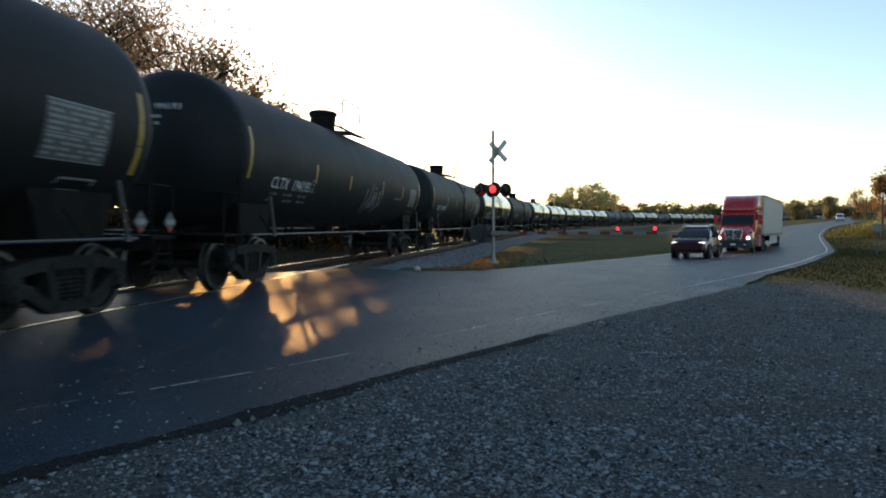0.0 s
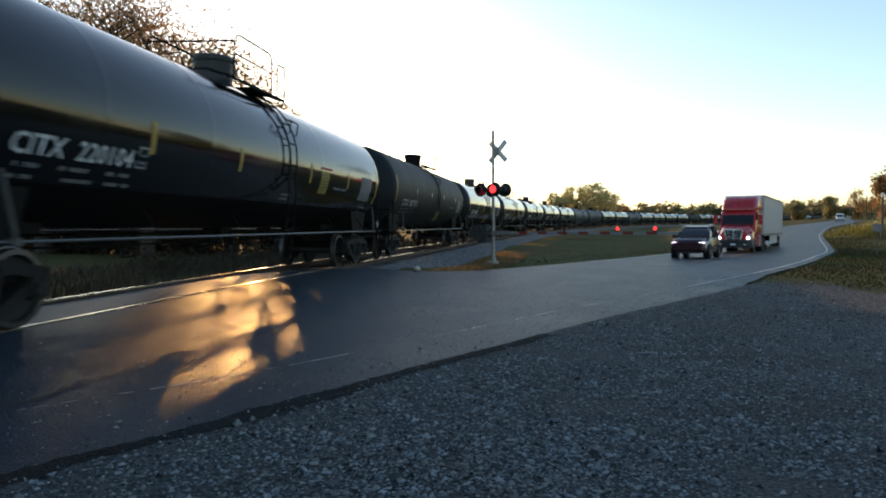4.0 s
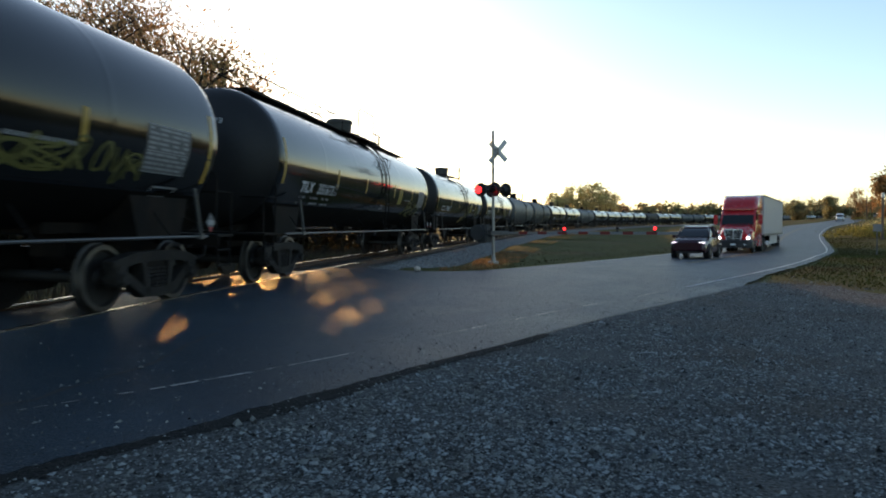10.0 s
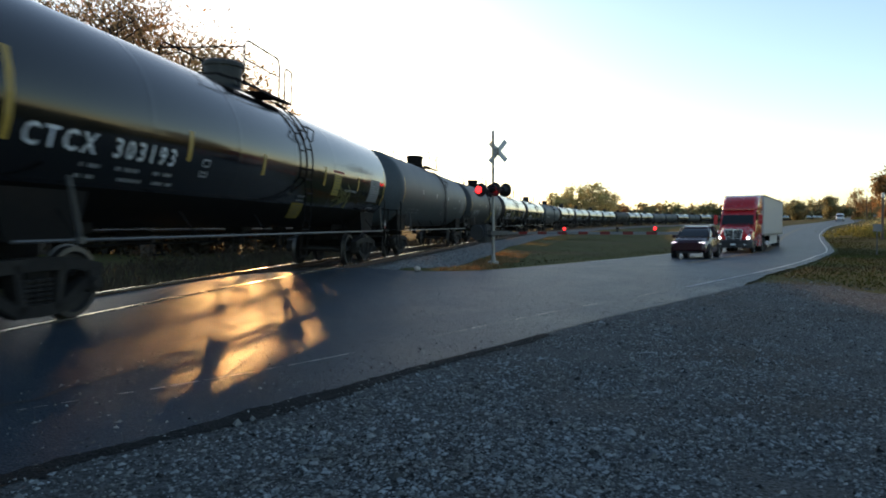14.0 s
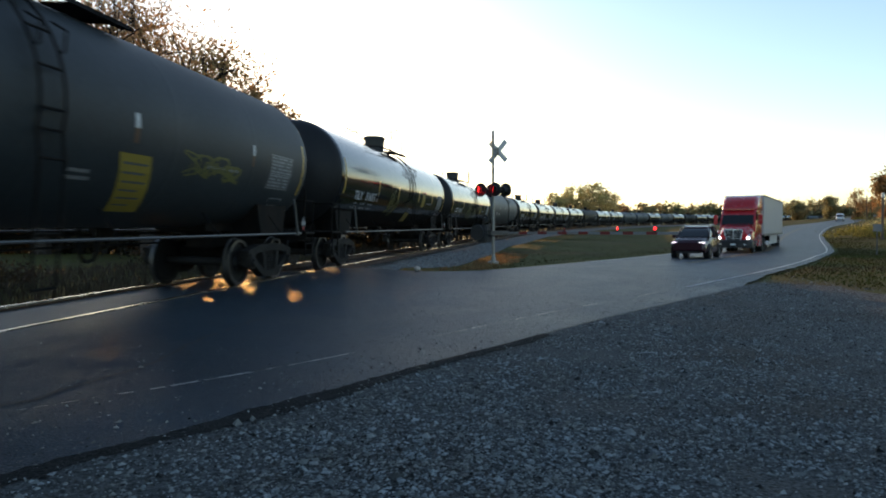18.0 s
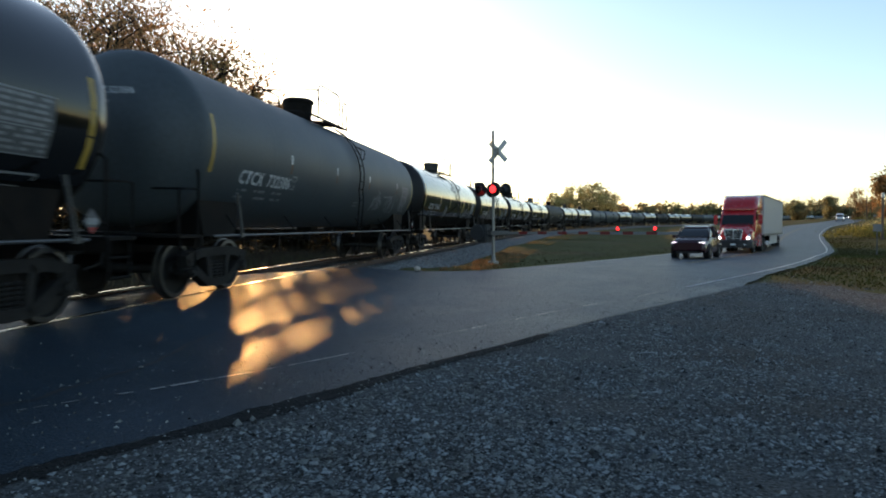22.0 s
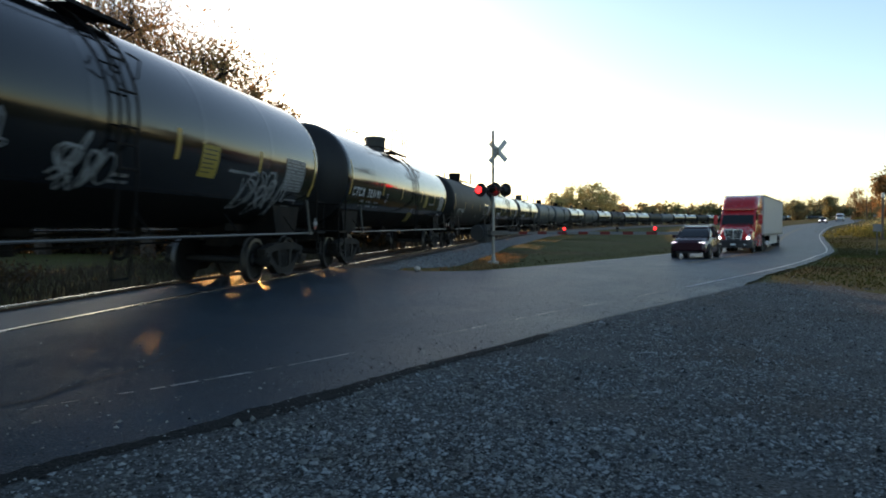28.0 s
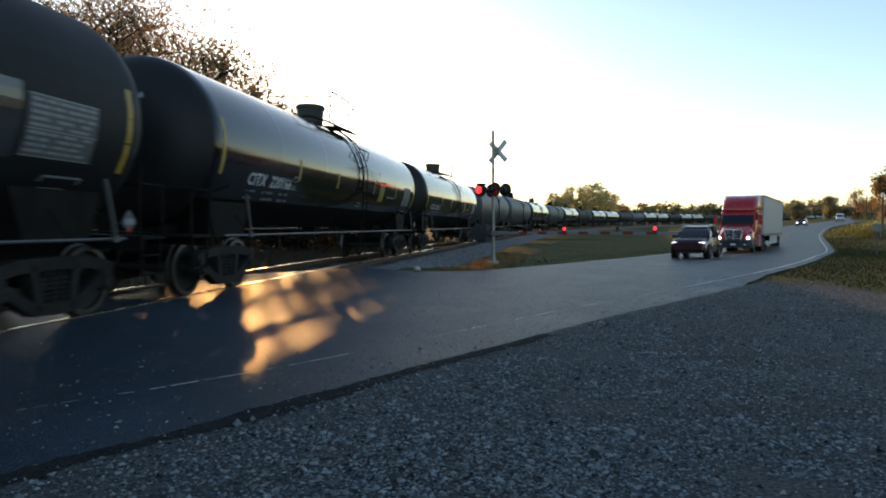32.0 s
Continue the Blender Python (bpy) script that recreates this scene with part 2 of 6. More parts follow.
def lathe_x(profile, n=40):
    """Verts and faces of a surface of revolution about x; profile: (x, r)."""
    verts, faces = [], []
    for x, r in profile:
        for i in range(n):
            a = 2 * math.pi * i / n
            verts.append((x, r * math.sin(a), r * math.cos(a)))
    for j in range(len(profile) - 1):
        for i in range(n):
            k = (i + 1) % n
            faces.append((j * n + i, j * n + k, (j + 1) * n + k, (j + 1) * n + i))
    return verts, faces


def prism(bm, outline, y0, y1):
    """Extrudes an outline of (x, z) from y0 to y1."""
    lo = [bm.verts.new((x, y0, z)) for x, z in outline]
    hi = [bm.verts.new((x, y1, z)) for x, z in outline]
    n = len(outline)
    bm.faces.new(lo)
    bm.faces.new(hi[::-1])
    for i in range(n):
        bm.faces.new((lo[i], hi[i], hi[(i + 1) % n], lo[(i + 1) % n]))
    return bm


# ---- the line of the track, by distance along it ----
_K = ((-420, 0.03), (-20, 0.03), (0, 0.04), (15, 0.11), (30, 0.136), (45, 0.145), (60, 0.162), (80, 0.158), (100, 0.15), (130, 0.195), (170, 0.165),
      (220, 0.15), (280, 0.128), (350, 0.127), (1000, 0.127))
TS = np.arange(-420.0, 1001.0, 1.0)
_kap = np.interp(TS, [k[0] for k in _K], [k[1] / 100 for k in _K])
_th = np.concatenate([[0], np.cumsum((_kap[1:] + _kap[:-1]) / 2)])
_i0 = 420
TTH = _th - _th[_i0] + 0.1451
TX = np.concatenate([[0], np.cumsum((np.sin(TTH)[1:] + np.sin(TTH)[:-1]) / 2)])
TY = np.concatenate([[0], np.cumsum((np.cos(TTH)[1:] + np.cos(TTH)[:-1]) / 2)])
TX, TY = TX - TX[_i0] - 6.806, TY - TY[_i0]


def rail_z(s):
    """Height of the rail heads' mean."""
    return 0.394 + 0.0002 * np.clip(s, -60, 1000) + 0.0056 * np.clip(s - 40, 0, 460)


def track(s, lat=0.0, z=0.0):
    """A point beside the track: lat to the road's side, z over the rails."""
    th = np.interp(s, TS, TTH)
    return np.array([np.interp(s, TS, TX) + lat * np.cos(th), np.interp(s, TS, TY) - lat * np.sin(th), rail_z(s) + z])


CANT = 0.0333


# ---- the line of the road ----
ROAD = np.array([(-150, -150), (-60, -49), (-25, -17.5), (-12.2, -0.6), (-6.0, 7.9), (-1.4, 14.0), (3.5, 20), (10.7, 29.4), (17.7, 40), (25.7, 53), (38.6, 77), (51.6, 100), (70.6, 130),
                 (112, 189), (221, 350), (442, 660)], float)
ROADZ = np.array([0, 0.1, 0.2, 0.1, 0.0, -0.03, -0.08, -0.15, -0.28, -0.44, -0.12, 0.3, 1.15, 2.3, 5.6, 12.0])


def smooth_line(pts, n=12):
    out = []
    p = np.vstack([2 * pts[0] - pts[1], pts, 2 * pts[-1] - pts[-2]])
    for i in range(1, len(p) - 2):
        for j in range(n):
            t = j / n
            out.append(0.5 * (2 * p[i] + (p[i + 1] - p[i - 1]) * t + (2 * p[i - 1] - 5 * p[i] + 4 * p[i + 1] - p[i + 2]) * t * t
                              + (3 * p[i] - p[i - 1] - 3 * p[i + 1] + p[i + 2]) * t ** 3))
    out.append(pts[-1])
    return np.array(out)


_rc = smooth_line(np.column_stack([ROAD, ROADZ]))
RC, RCZ = _rc[:, :2], _rc[:, 2]


def nearest(line, x, y):
    """Index of the nearest point of a line and the distance, for arrays of places."""
    x, y = np.ravel(x), np.ravel(y)
    idx, dist = np.empty(len(x), int), np.empty(len(x))
    for a in range(0, len(x), 4000):
        d2 = (x[a:a + 4000, None] - line[None, :, 0]) ** 2 + (y[a:a + 4000, None] - line[None, :, 1]) ** 2
        idx[a:a + 4000] = d2.argmin(1)
        dist[a:a + 4000] = np.sqrt(d2.min(1))
    return idx, dist


_TL = np.column_stack([TX, TY])
_RD = np.column_stack([np.interp(np.linspace(0, 1, 900) ** 1.0 * (len(RC) - 1), np.arange(len(RC)), RC[:, i]) for i in (0, 1)])
_RDZ = np.interp(np.linspace(0, 1, 900) * (len(RC) - 1), np.arange(len(RC)), RCZ)


def ground(x, y, formation=True):
    """Height of the land, for arrays."""
    x, y = np.ravel(np.asarray(x, float)), np.ravel(np.asarray(y, float))
    it, dt = nearest(_TL, x, y)
    ir, dr = nearest(_RD, x, y)
    zt = rail_z(TS[it]) - 0.62
    zr = _RDZ[ir]
    wt, wr = 1 / (np.maximum(dt - 2.0, 0.4) ** 2), 1 / (np.maximum(dr - 4.0, 0.4) ** 2)
    z = (zt * wt + zr * wr) / (wt + wr)
    # the road climbs to the rails at the crossing
    mask = np.clip((8.5 - dr) / 3.0, 0, 1)
    mask = mask * mask * (3 - 2 * mask)
    hump = np.exp(-(np.maximum(dt - 0.9, 0) / 2.0) ** 2)
    z = z * (1 - mask * hump) + (rail_z(TS[it]) - 0.042) * mask * hump
    # the gravel lot is flat
    lot = np.clip((9.0 - np.hypot(x - 3, y)) / 6, 0, 1)
    return z * (1 - lot) + np.where(dr < 4.5, z, 0.0) * lot


def ground1(x, y):
    return float(ground(np.array([x]), np.array([y]))[0])


def offset_line(line, d):
    """The line moved to its right by d."""
    t = np.gradient(line, axis=0)
    t /= np.linalg.norm(t, axis=1)[:, None]
    return line + np.reshape(d, (-1, 1)) * np.column_stack([t[:, 1], -t[:, 0]])


def ribbon(name, left, right, across, lift, material, smooth=True):
    """A strip of ground between two lines, draped over the land."""
    n = len(left)
    f = np.linspace(0, 1, across + 1)
    xy = (left[:, None, :] * (1 - f[None, :, None]) + right[:, None, :] * f[None, :, None]).reshape(-1, 2)
    z = ground(xy[:, 0], xy[:, 1]) + lift
    faces = []
    w = across + 1
    for i in range(n - 1):
        for j in range(across):
            faces.append((i * w + j, i * w + j + 1, (i + 1) * w + j + 1, (i + 1) * w + j))
    return mesh_of(name, np.column_stack([xy, z]), faces, material, smooth)


# ---- the land, the road and the track ----
def graded(lo, hi, near, step, grow):
    out, v, st = [near], near, step
    while v < hi:
        v += st
        st *= grow
        out.append(v)
    v, st = near, step
    while v > lo:
        v -= st
        st *= grow
        out.insert(0, v)
    return np.array(out)


gx = graded(-1500, 2200, -1.0, 0.9, 1.045)
gy = graded(-700, 3000, 12.0, 0.9, 1.045)
GX, GY = np.meshgrid(gx, gy, indexing="ij")
gz = ground(GX, GY).reshape(GX.shape)
_, _drg = nearest(_RD, GX, GY)
_itg, _dtg = nearest(_TL, GX, GY)
gz = gz + 0.05 * np.sin(GX * 0.31) * np.sin(GY * 0.27) * np.clip((_drg.reshape(GX.shape) - 9) / 10, 0, 1) - np.where(_drg.reshape(GX.shape) < 7.5, 0.05, 0.0)
gz = gz - np.where((_dtg.reshape(GX.shape) < 2.2) & (_drg.reshape(GX.shape) < 9), 0.12, 0)
NY = len(gy)
_faces = [(i * NY + j, (i + 1) * NY + j, (i + 1) * NY + j + 1, i * NY + j + 1) for i in range(len(gx) - 1) for j in range(NY - 1)]
thing("ground", "mown autumn grass land with dry brown patches", "ground", kind="structure",
      data=mesh_of("ground", np.column_stack([GX.ravel(), GY.ravel(), gz.ravel()]), _faces, GRASS, True))


def dense(line, step):
    d = np.concatenate([[0], np.cumsum(np.linalg.norm(np.diff(line, axis=0), axis=1))])
    q = np.arange(0, d[-1], step)
    return np.column_stack([np.interp(q, d, line[:, 0]), np.interp(q, d, line[:, 1])])


road_mid = dense(RC, 1.0)
_fine = dense(RC, 0.5)
_near = np.clip((_fine[:, 1] - 19) / 6, 0, 1)
road_edge = 5.1 - 0.75 * _near + 0.06 * np.sin(np.arange(len(_fine)) * 1.3) * np.sin(np.arange(len(_fine)) * 0.37)
tagged(new("road", ribbon("road", offset_line(dense(RC, 0.5), -4.2), offset_line(dense(RC, 0.5), road_edge), 22, 0.0, ASPHALT)),
       "worn grey two-lane asphalt road over the rails", "road", kind="structure")


def line_strip(name, off, width, material, spans, label):
    """Painted line along the road, in spans of distance along it."""
    me_v, me_f = [], []
    for a, b in spans:
        fine_i = np.arange(int(a * 10), int(b * 10) + 1, 5 if b - a > 3 else 1) / 10.0
        seg = np.column_stack([np.interp(fine_i, np.arange(len(road_mid)), road_mid[:, i]) for i in (0, 1)])
        if len(seg) < 2:
            continue
        l, r = offset_line(seg, off - width / 2), offset_line(seg, off + width / 2)
        z = [ground(q[:, 0], q[:, 1]) + 0.009 for q in (l, r)]
        n0 = len(me_v)
        for i in range(len(seg)):
            me_v += [(*l[i], z[0][i]), (*r[i], z[1][i])]
        me_f += [(n0 + 2 * i, n0 + 2 * i + 1, n0 + 2 * i + 3, n0 + 2 * i + 2) for i in range(len(seg) - 1)]
    tagged(new(name, mesh_of(name, me_v, me_f, material)), label, "road marking", kind="structure")


_u0 = int(np.argmin(np.hypot(road_mid[:, 0] + 6, road_mid[:, 1] - 7.9)))   # the crossing
random.seed(5)
# the old edge line: ragged flecks of paint, gone in places
_fl = dense(offset_line(road_mid, 3.9)[_u0 - 9:_u0 + 15], 0.05)
_fn = offset_line(_fl, 1.0) - _fl
_flv, _flf = [], []
for _i in range(len(_fl) - 1):
    _keep = noise.noise((_i * 0.021, 2.0, 0.0)) + 0.8 * noise.noise((_i * 0.16, 4.0, 0.0)) + 0.25
    if _keep < 0.1 or random.random() < 0.22:
        continue
    _q = []
    for _j in (_i, _i + 1):
        _m = 0.018 * noise.noise((_j * 0.5, 8.0, 0.0))
        _w = min(0.026, 0.008 + 0.035 * _keep) * (0.75 + 0.5 * noise.noise((_j * 0.9, 3.0, 0.0)))
        _q += [_fl[_j] + _fn[_j] * (_m - _w), _fl[_j] + _fn[_j] * (_m + _w)]
    _flf.append([len(_flv) + k for k in (0, 1, 3, 2)])
    _flv += [(*p, ground1(*p) + 0.009) for p in _q]
tagged(new("edge_line", mesh_of("edge_line", _flv, _flf, LINE_OLD)), "broken worn white road edge line", "road marking", kind="structure")
line_strip("edge_line", 3.9, 0.11, LINE_W, [(_u0 + 15, _u0 + 600)], "white road edge line round the bend")
line_strip("edge_line", -3.9, 0.12, LINE_W, [(_u0 + 26, _u0 + 600)], "thin white line on the road's far edge")
line_strip("centre_line", 0.12, 0.11, LINE_Y, [(_u0 + 27, _u0 + 600)], "faded yellow centre line")
line_strip("centre_line", -0.12, 0.11, LINE_Y, [(_u0 + 27, _u0 + 600)], "faded yellow centre line")

lot_left = dense(offset_line(road_mid, 4.98)[_u0 - 30:_u0 + 19], 0.5)
_lw = np.clip((9.3 + 0.05 * lot_left[:, 1] + 0.35 * np.sin(lot_left[:, 1] * 1.7) - lot_left[:, 0]) / 0.8, 0.05, 18)
lot_right = lot_left + _lw[:, None] * np.array([0.8, -0.6])
tagged(new("gravel_lot", ribbon("gravel_lot", lot_left, lot_right, 40, 0.012, LOT)),
       "grey crushed-stone parking lot beside the road", "gravel lot", kind="structure")


def sweep(name, profile, s0, s1, step, material, smooth=False, mats=None):
    """Runs a closed profile of (lat, z over rails) along the track."""
    ss = np.arange(s0, s1 + step * 0.5, step)
    n = len(profile)
    verts = [track(s, la, z - CANT * la * (1 if abs(la) < 1.3 else 1.3 / abs(la))) for s in ss for la, z in profile]
    faces = [(i * n + j, i * n + (j + 1) % n, (i + 1) * n + (j + 1) % n, (i + 1) * n + j) for i in range(len(ss) - 1) for j in range(n)]
    return mesh_of(name, verts, faces, material, smooth)


for sgn in (1, -1):
    c = 0.7525 * sgn
    rail = thing("rail", "steel rail with a polished head", "rail", group="rails of the track", kind="structure",
                 data=sweep("rail", [(c - 0.012, -0.04), (c + 0.012, -0.04), (c + 0.012, -0.14), (c + 0.075, -0.165), (c - 0.075, -0.165), (c - 0.012, -0.14)], -400, 960, 4, RAILSIDE))
    head = part("rail_head", sweep("rail_head", [(c - 0.037, -0.004), (c + 0.037, -0.004), (c + 0.037, -0.038), (c - 0.037, -0.038)], -400, 960, 4, RAILTOP), None, rail, "shiny worn running surface")
for a, b in ((-400, -6.5), (17.2, 960)):
    tagged(new("ballast", sweep("ballast", [(-3.4, -0.75), (-1.75, -0.19), (1.75, -0.19), (3.3, -0.75)], a, b, 1.5 if b < 100 else 3.0, BALLAST, False)),
           "grey crushed-stone ballast bed under the sleepers", "ballast", kind="structure")


# ---- tank cars ----
R, HALF, ZC = 1.43, 7.85, 2.545         # shell radius, half of the straight shell, centre over the rails
HEAD = 0.72


def shell_profile():
    p = []
    for i in range(9):
        a = math.pi / 2 * i / 8
        p.append((-HALF - HEAD * math.cos(a), max(R * math.sin(a), 0.001)))
    p.append((-HALF + 0.1, R))
    for x in (-5.24, -2.62, 0.0, 2.62, 5.24):
        p += [(x - 0.1, R), (x - 0.02, R), (x - 0.012, R + 0.0007), (x + 0.012, R + 0.0007), (x + 0.02, R), (x + 0.1, R)]
    return p + [(-x, r) for x, r in p[9::-1]]


def shell_mesh(material, n=56):
    v, f = lathe_x(shell_profile(), n)
    me = mesh_of("tank", [(x, y, z + ZC) for x, y, z in v], f, [material, HEADP if material is GLOSS else material, BELLY_DARK], True)
    low = [sum(v[q][2] for q in face) / len(face) < -0.62 * R for face in f]
    # heads are duller, the belly's dark reflection is put in as dull black
    me.polygons.foreach_set("material_index", [2 if low[i] and material is GLOSS and 7 * n <= i < len(f) - 7 * n else 1 if i < 7 * n or i >= len(f) - 7 * n else 0 for i in range(len(f))])
    return me


def patch(bm, x0, x1, a0, a1, lift=0.006, skew=0.0, seg=4):
    """A sheet lying on the shell's road side, between angles below the horizontal plane of its axis."""
    rows = []
    for i in range(seg + 1):
        a = a0 + (a1 - a0) * i / seg
        dx = skew * (i / seg - 0.5)
        rows.append([bm.verts.new((x + dx, -(R + lift) * math.cos(a), ZC + (R + lift) * math.sin(a))) for x in (x0, x1)])
    for i in range(seg):
        bm.faces.new((rows[i][0], rows[i][1], rows[i + 1][1], rows[i + 1][0]))
    return bm


def stroke(bm, pts, width, lift=0.007):
    """A painted stroke along (x, angle) places on the shell."""
    prev = None
    for i, (x, a) in enumerate(pts):
        nx, na = pts[min(i + 1, len(pts) - 1)]
        px, pa = pts[max(i - 1, 0)]
        dx, da = nx - px, (na - pa) * R
        ln = math.hypot(dx, da) or 1
        ox, oa = -da / ln * width / 2, dx / ln * width / 2 / R
        row = [bm.verts.new((x + k * ox, -(R + lift) * math.cos(a + k * oa), ZC + (R + lift) * math.sin(a + k * oa))) for k in (-1, 1)]
        if prev:
            bm.faces.new((prev[0], prev[1], row[1], row[0]))
        prev = row
    return bm


def lettering(name, text, x, a, size, material, parent, label="", spacing=1.06):
    """Words wrapped onto the shell."""
    cu = bpy.data.curves.new(name, "FONT")
    cu.body, cu.size, cu.resolution_u, cu.space_character = text, size, 2, spacing
    cu.offset = size * 0.02
    tmp = bpy.data.objects.new(name, cu)
    me = bpy.data.meshes.new_from_object(tmp)
    bpy.data.objects.remove(tmp)
    for v in me.vertices:
        ang = a + v.co.y / R
        v.co = (x + v.co.x, -(R + 0.016) * math.cos(ang), ZC + (R + 0.016) * math.sin(ang))
    me.materials.clear()
    me.materials.append(material)
    return part(name, me, None, parent, label)


def end_number(text, parent):
    """The number on the leading head."""
    start = 0.5
    for name, word in zip(("end_mark", "end_number"), text.split(" ")):
        cu = bpy.data.curves.new(name, "FONT")
        cu.body, cu.size, cu.resolution_u, cu.space_character = word, 0.15, 2, 1.15
        tmp = bpy.data.objects.new(name, cu)
        me = bpy.data.meshes.new_from_object(tmp)
        bpy.data.objects.remove(tmp)
        for v in me.vertices:
            y, z = start - v.co.x, 0.62 + v.co.y
            v.co = (-HALF - HEAD * math.sqrt(max(0.0, 1 - (y * y + z * z) / R ** 2)) - 0.02, y, ZC + z)
        start = min(v.co.y for v in me.vertices) - 0.07
        me.materials.clear()
        me.materials.append(MARK)
        part(name, me, None, parent, "white letters on the tank head")
    bm = bmesh.new()
    for z, spans in ((0.46, ((0.5, 0.37), (0.33, 0.11), (0.05, -0.15))), (0.34, ((0.48, 0.35), (0.3, 0.05), (-0.03, -0.13)))):
        for y0, y1 in spans:
            q = [(y0, z), (y1, z), (y1, z + 0.055), (y0, z + 0.055)]
            bm.faces.new([bm.verts.new((-HALF - HEAD * math.sqrt(max(0.0, 1 - (y * y + zz * zz) / R ** 2)) - 0.02, y, ZC + zz)) for y, zz in q])
    tagged(part("end_stencilling", bm, MARK_G, parent, "small stencilling on the tank head"), kind="stuff")


def bars(bm, x, a, widths, h, gap):
    """Small unreadable stencilling as bars, line by line."""
    for row in widths:
        cx = x
        for w, sp in row:
            n = max(1, int(w / 0.052))
            for i in range(n):
                patch(bm, cx + i * 0.052, cx + i * 0.052 + 0.038, a - h / R, a, 0.006, seg=1)
            cx += w + sp
        a -= (h + gap) / R
    return bm


def scrawl(seed, x, a, w, h, loops, width=0.032):
    rng = random.Random(seed)
    bm = bmesh.new()
    loops = int(loops * 2)
    for i in range(loops):
        cx, ca = x + w * (i + 0.5) / loops + rng.uniform(-0.1, 0.1), a + rng.uniform(-0.3, 0.3) * h / R
        rx, ra, ph = rng.uniform(0.2, 0.7) * w / loops * 2.2, rng.uniform(0.25, 0.5) * h / R, rng.uniform(0, 6.3)
        k1, k2 = rng.choice((1, 2, 3)), rng.choice((1, 2, 2))
        turn = rng.uniform(3.0, 6.0)
        stroke(bm, [(cx + rx * math.sin(k1 * u * turn / 17 + ph), ca + ra * math.cos(k2 * u * turn / 17 + ph * 0.7)) for u in range(22)], width * rng.uniform(0.6, 1.3))
    return bm


# shared meshes
def bm_new(fn):
    bm = bmesh.new()
    fn(bm)
    return bm


def wheelset_mesh():
    v, f, mats = [], [], []
    for sgn in (1, -1):
        prof = [(0.69 * 1, 0.10), (0.70, 0.36), (0.685, 0.40), (0.685, 0.485), (0.712, 0.485), (0.72, 0.46), (0.815, 0.452), (0.82, 0.39), (0.775, 0.36), (0.755, 0.14), (0.80, 0.12), (0.80, 0.085)]
        pv, pf = lathe_x([(q[0], q[1]) for q in prof], 28)
        n0 = len(v)
        v += [(z, sgn * x, y) for x, y, z in pv]
        for k, q in enumerate(pf):
            f.append([n0 + i for i in (q if sgn > 0 else q[::-1])])
            mats.append(1 if (k // 28) in (4, 5, 6) else 0)
    pv, pf = lathe_x([(-1.02, 0.07), (-0.69, 0.085), (0.0, 0.08), (0.69, 0.085), (1.02, 0.07)], 12)
    n0 = len(v)
    v += [(z, x, y) for x, y, z in pv]
    for q in pf:
        f.append([n0 + i for i in q])
        mats.append(0)
    me = mesh_of("wheelset", v, f, [WHEEL, TREAD])
    me.polygons.foreach_set("material_index", mats)
    return me


def side_frame_mesh():
    bm = bmesh.new()
    y0, y1 = -0.09, 0.09

    def bar(a, b, w):
        (x0, z0), (x1, z1) = a, b
        dx, dz = x1 - x0, z1 - z0
        ln = math.hypot(dx, dz)
        nx, nz = -dz / ln * w / 2, dx / ln * w / 2
        prism(bm, [(x0 + nx, z0 + nz), (x1 + nx, z1 + nz), (x1 - nx, z1 - nz), (x0 - nx, z0 - nz)], y0, y1)
    for sgn in (1, -1):
        bar((0.0, 0.74), (0.62 * sgn, 0.72), 0.15)
        bar((0.6 * sgn, 0.72), (1.06 * sgn, 0.62), 0.15)
        bar((1.02 * sgn, 0.62), (0.3 * sgn, 0.2), 0.13)
        bar((0.36 * sgn, 0.74), (0.26 * sgn, 0.2), 0.11)
        bar((0.0, 0.2), (0.34 * sgn, 0.22), 0.13)
        box(bm, 0.89 * sgn - 0.13, 0.89 * sgn + 0.13, -0.11, 0.1, 0.42, 0.66, 0.03)
    me = from_bm("side_frame", bm, FRAME)
    return me


def spring_mesh():
    """One coil spring as a ribbed column."""
    prof = []
    for k in range(6):
        z = 0.25 + k * 0.055
        prof += [(z, 0.055), (z + 0.014, 0.078), (z + 0.036, 0.078), (z + 0.05, 0.055)]
    v, f = lathe_x(prof, 10)
    return mesh_of("spring", [(y, z_, x) for x, y, z_ in v], f, FRAME)


def bearing_mesh():
    bm = bmesh.new()
    cyl(bm, (0, -0.1, 0), (0, 0.1, 0), 0.125, 16)
    cyl(bm, (0, -0.15, 0), (0, -0.1, 0), 0.09, 12)
    for k in range(3):
        a = k * 2.094
        cyl(bm, (0.055 * math.cos(a), -0.165, 0.055 * math.sin(a)), (0.055 * math.cos(a), -0.145, 0.055 * math.sin(a)), 0.018, 6)
    return from_bm("bearing_cap", bm, FRAME)


M_WHEEL, M_SIDE, M_SPRING, M_BEAR = wheelset_mesh(), side_frame_mesh(), spring_mesh(), bearing_mesh()
M_BOLSTER = from_bm("bolster", box(box(bmesh.new(), -0.22, 0.22, -1.05, 1.05, 0.5, 0.72, 0.03), -0.3, 0.3, -0.3, 0.3, 0.7, 0.86, 0.03), UNDER)
M_BRAKE = from_bm("brake_beam", bm_new(lambda bm: [tube(bm, [(sx * 0.42, -0.8, 0.42), (sx * 0.42, 0.8, 0.42)], 0.045, 8) for sx in (-1, 1)]), UNDER)


def handrail_mesh():
    bm = bmesh.new()
    cyl(bm, (-HALF + 0.2, 0, 1.02), (HALF - 0.2, 0, 1.02), 0.021, 8)
    return from_bm("side_handrail", bm, GALV)


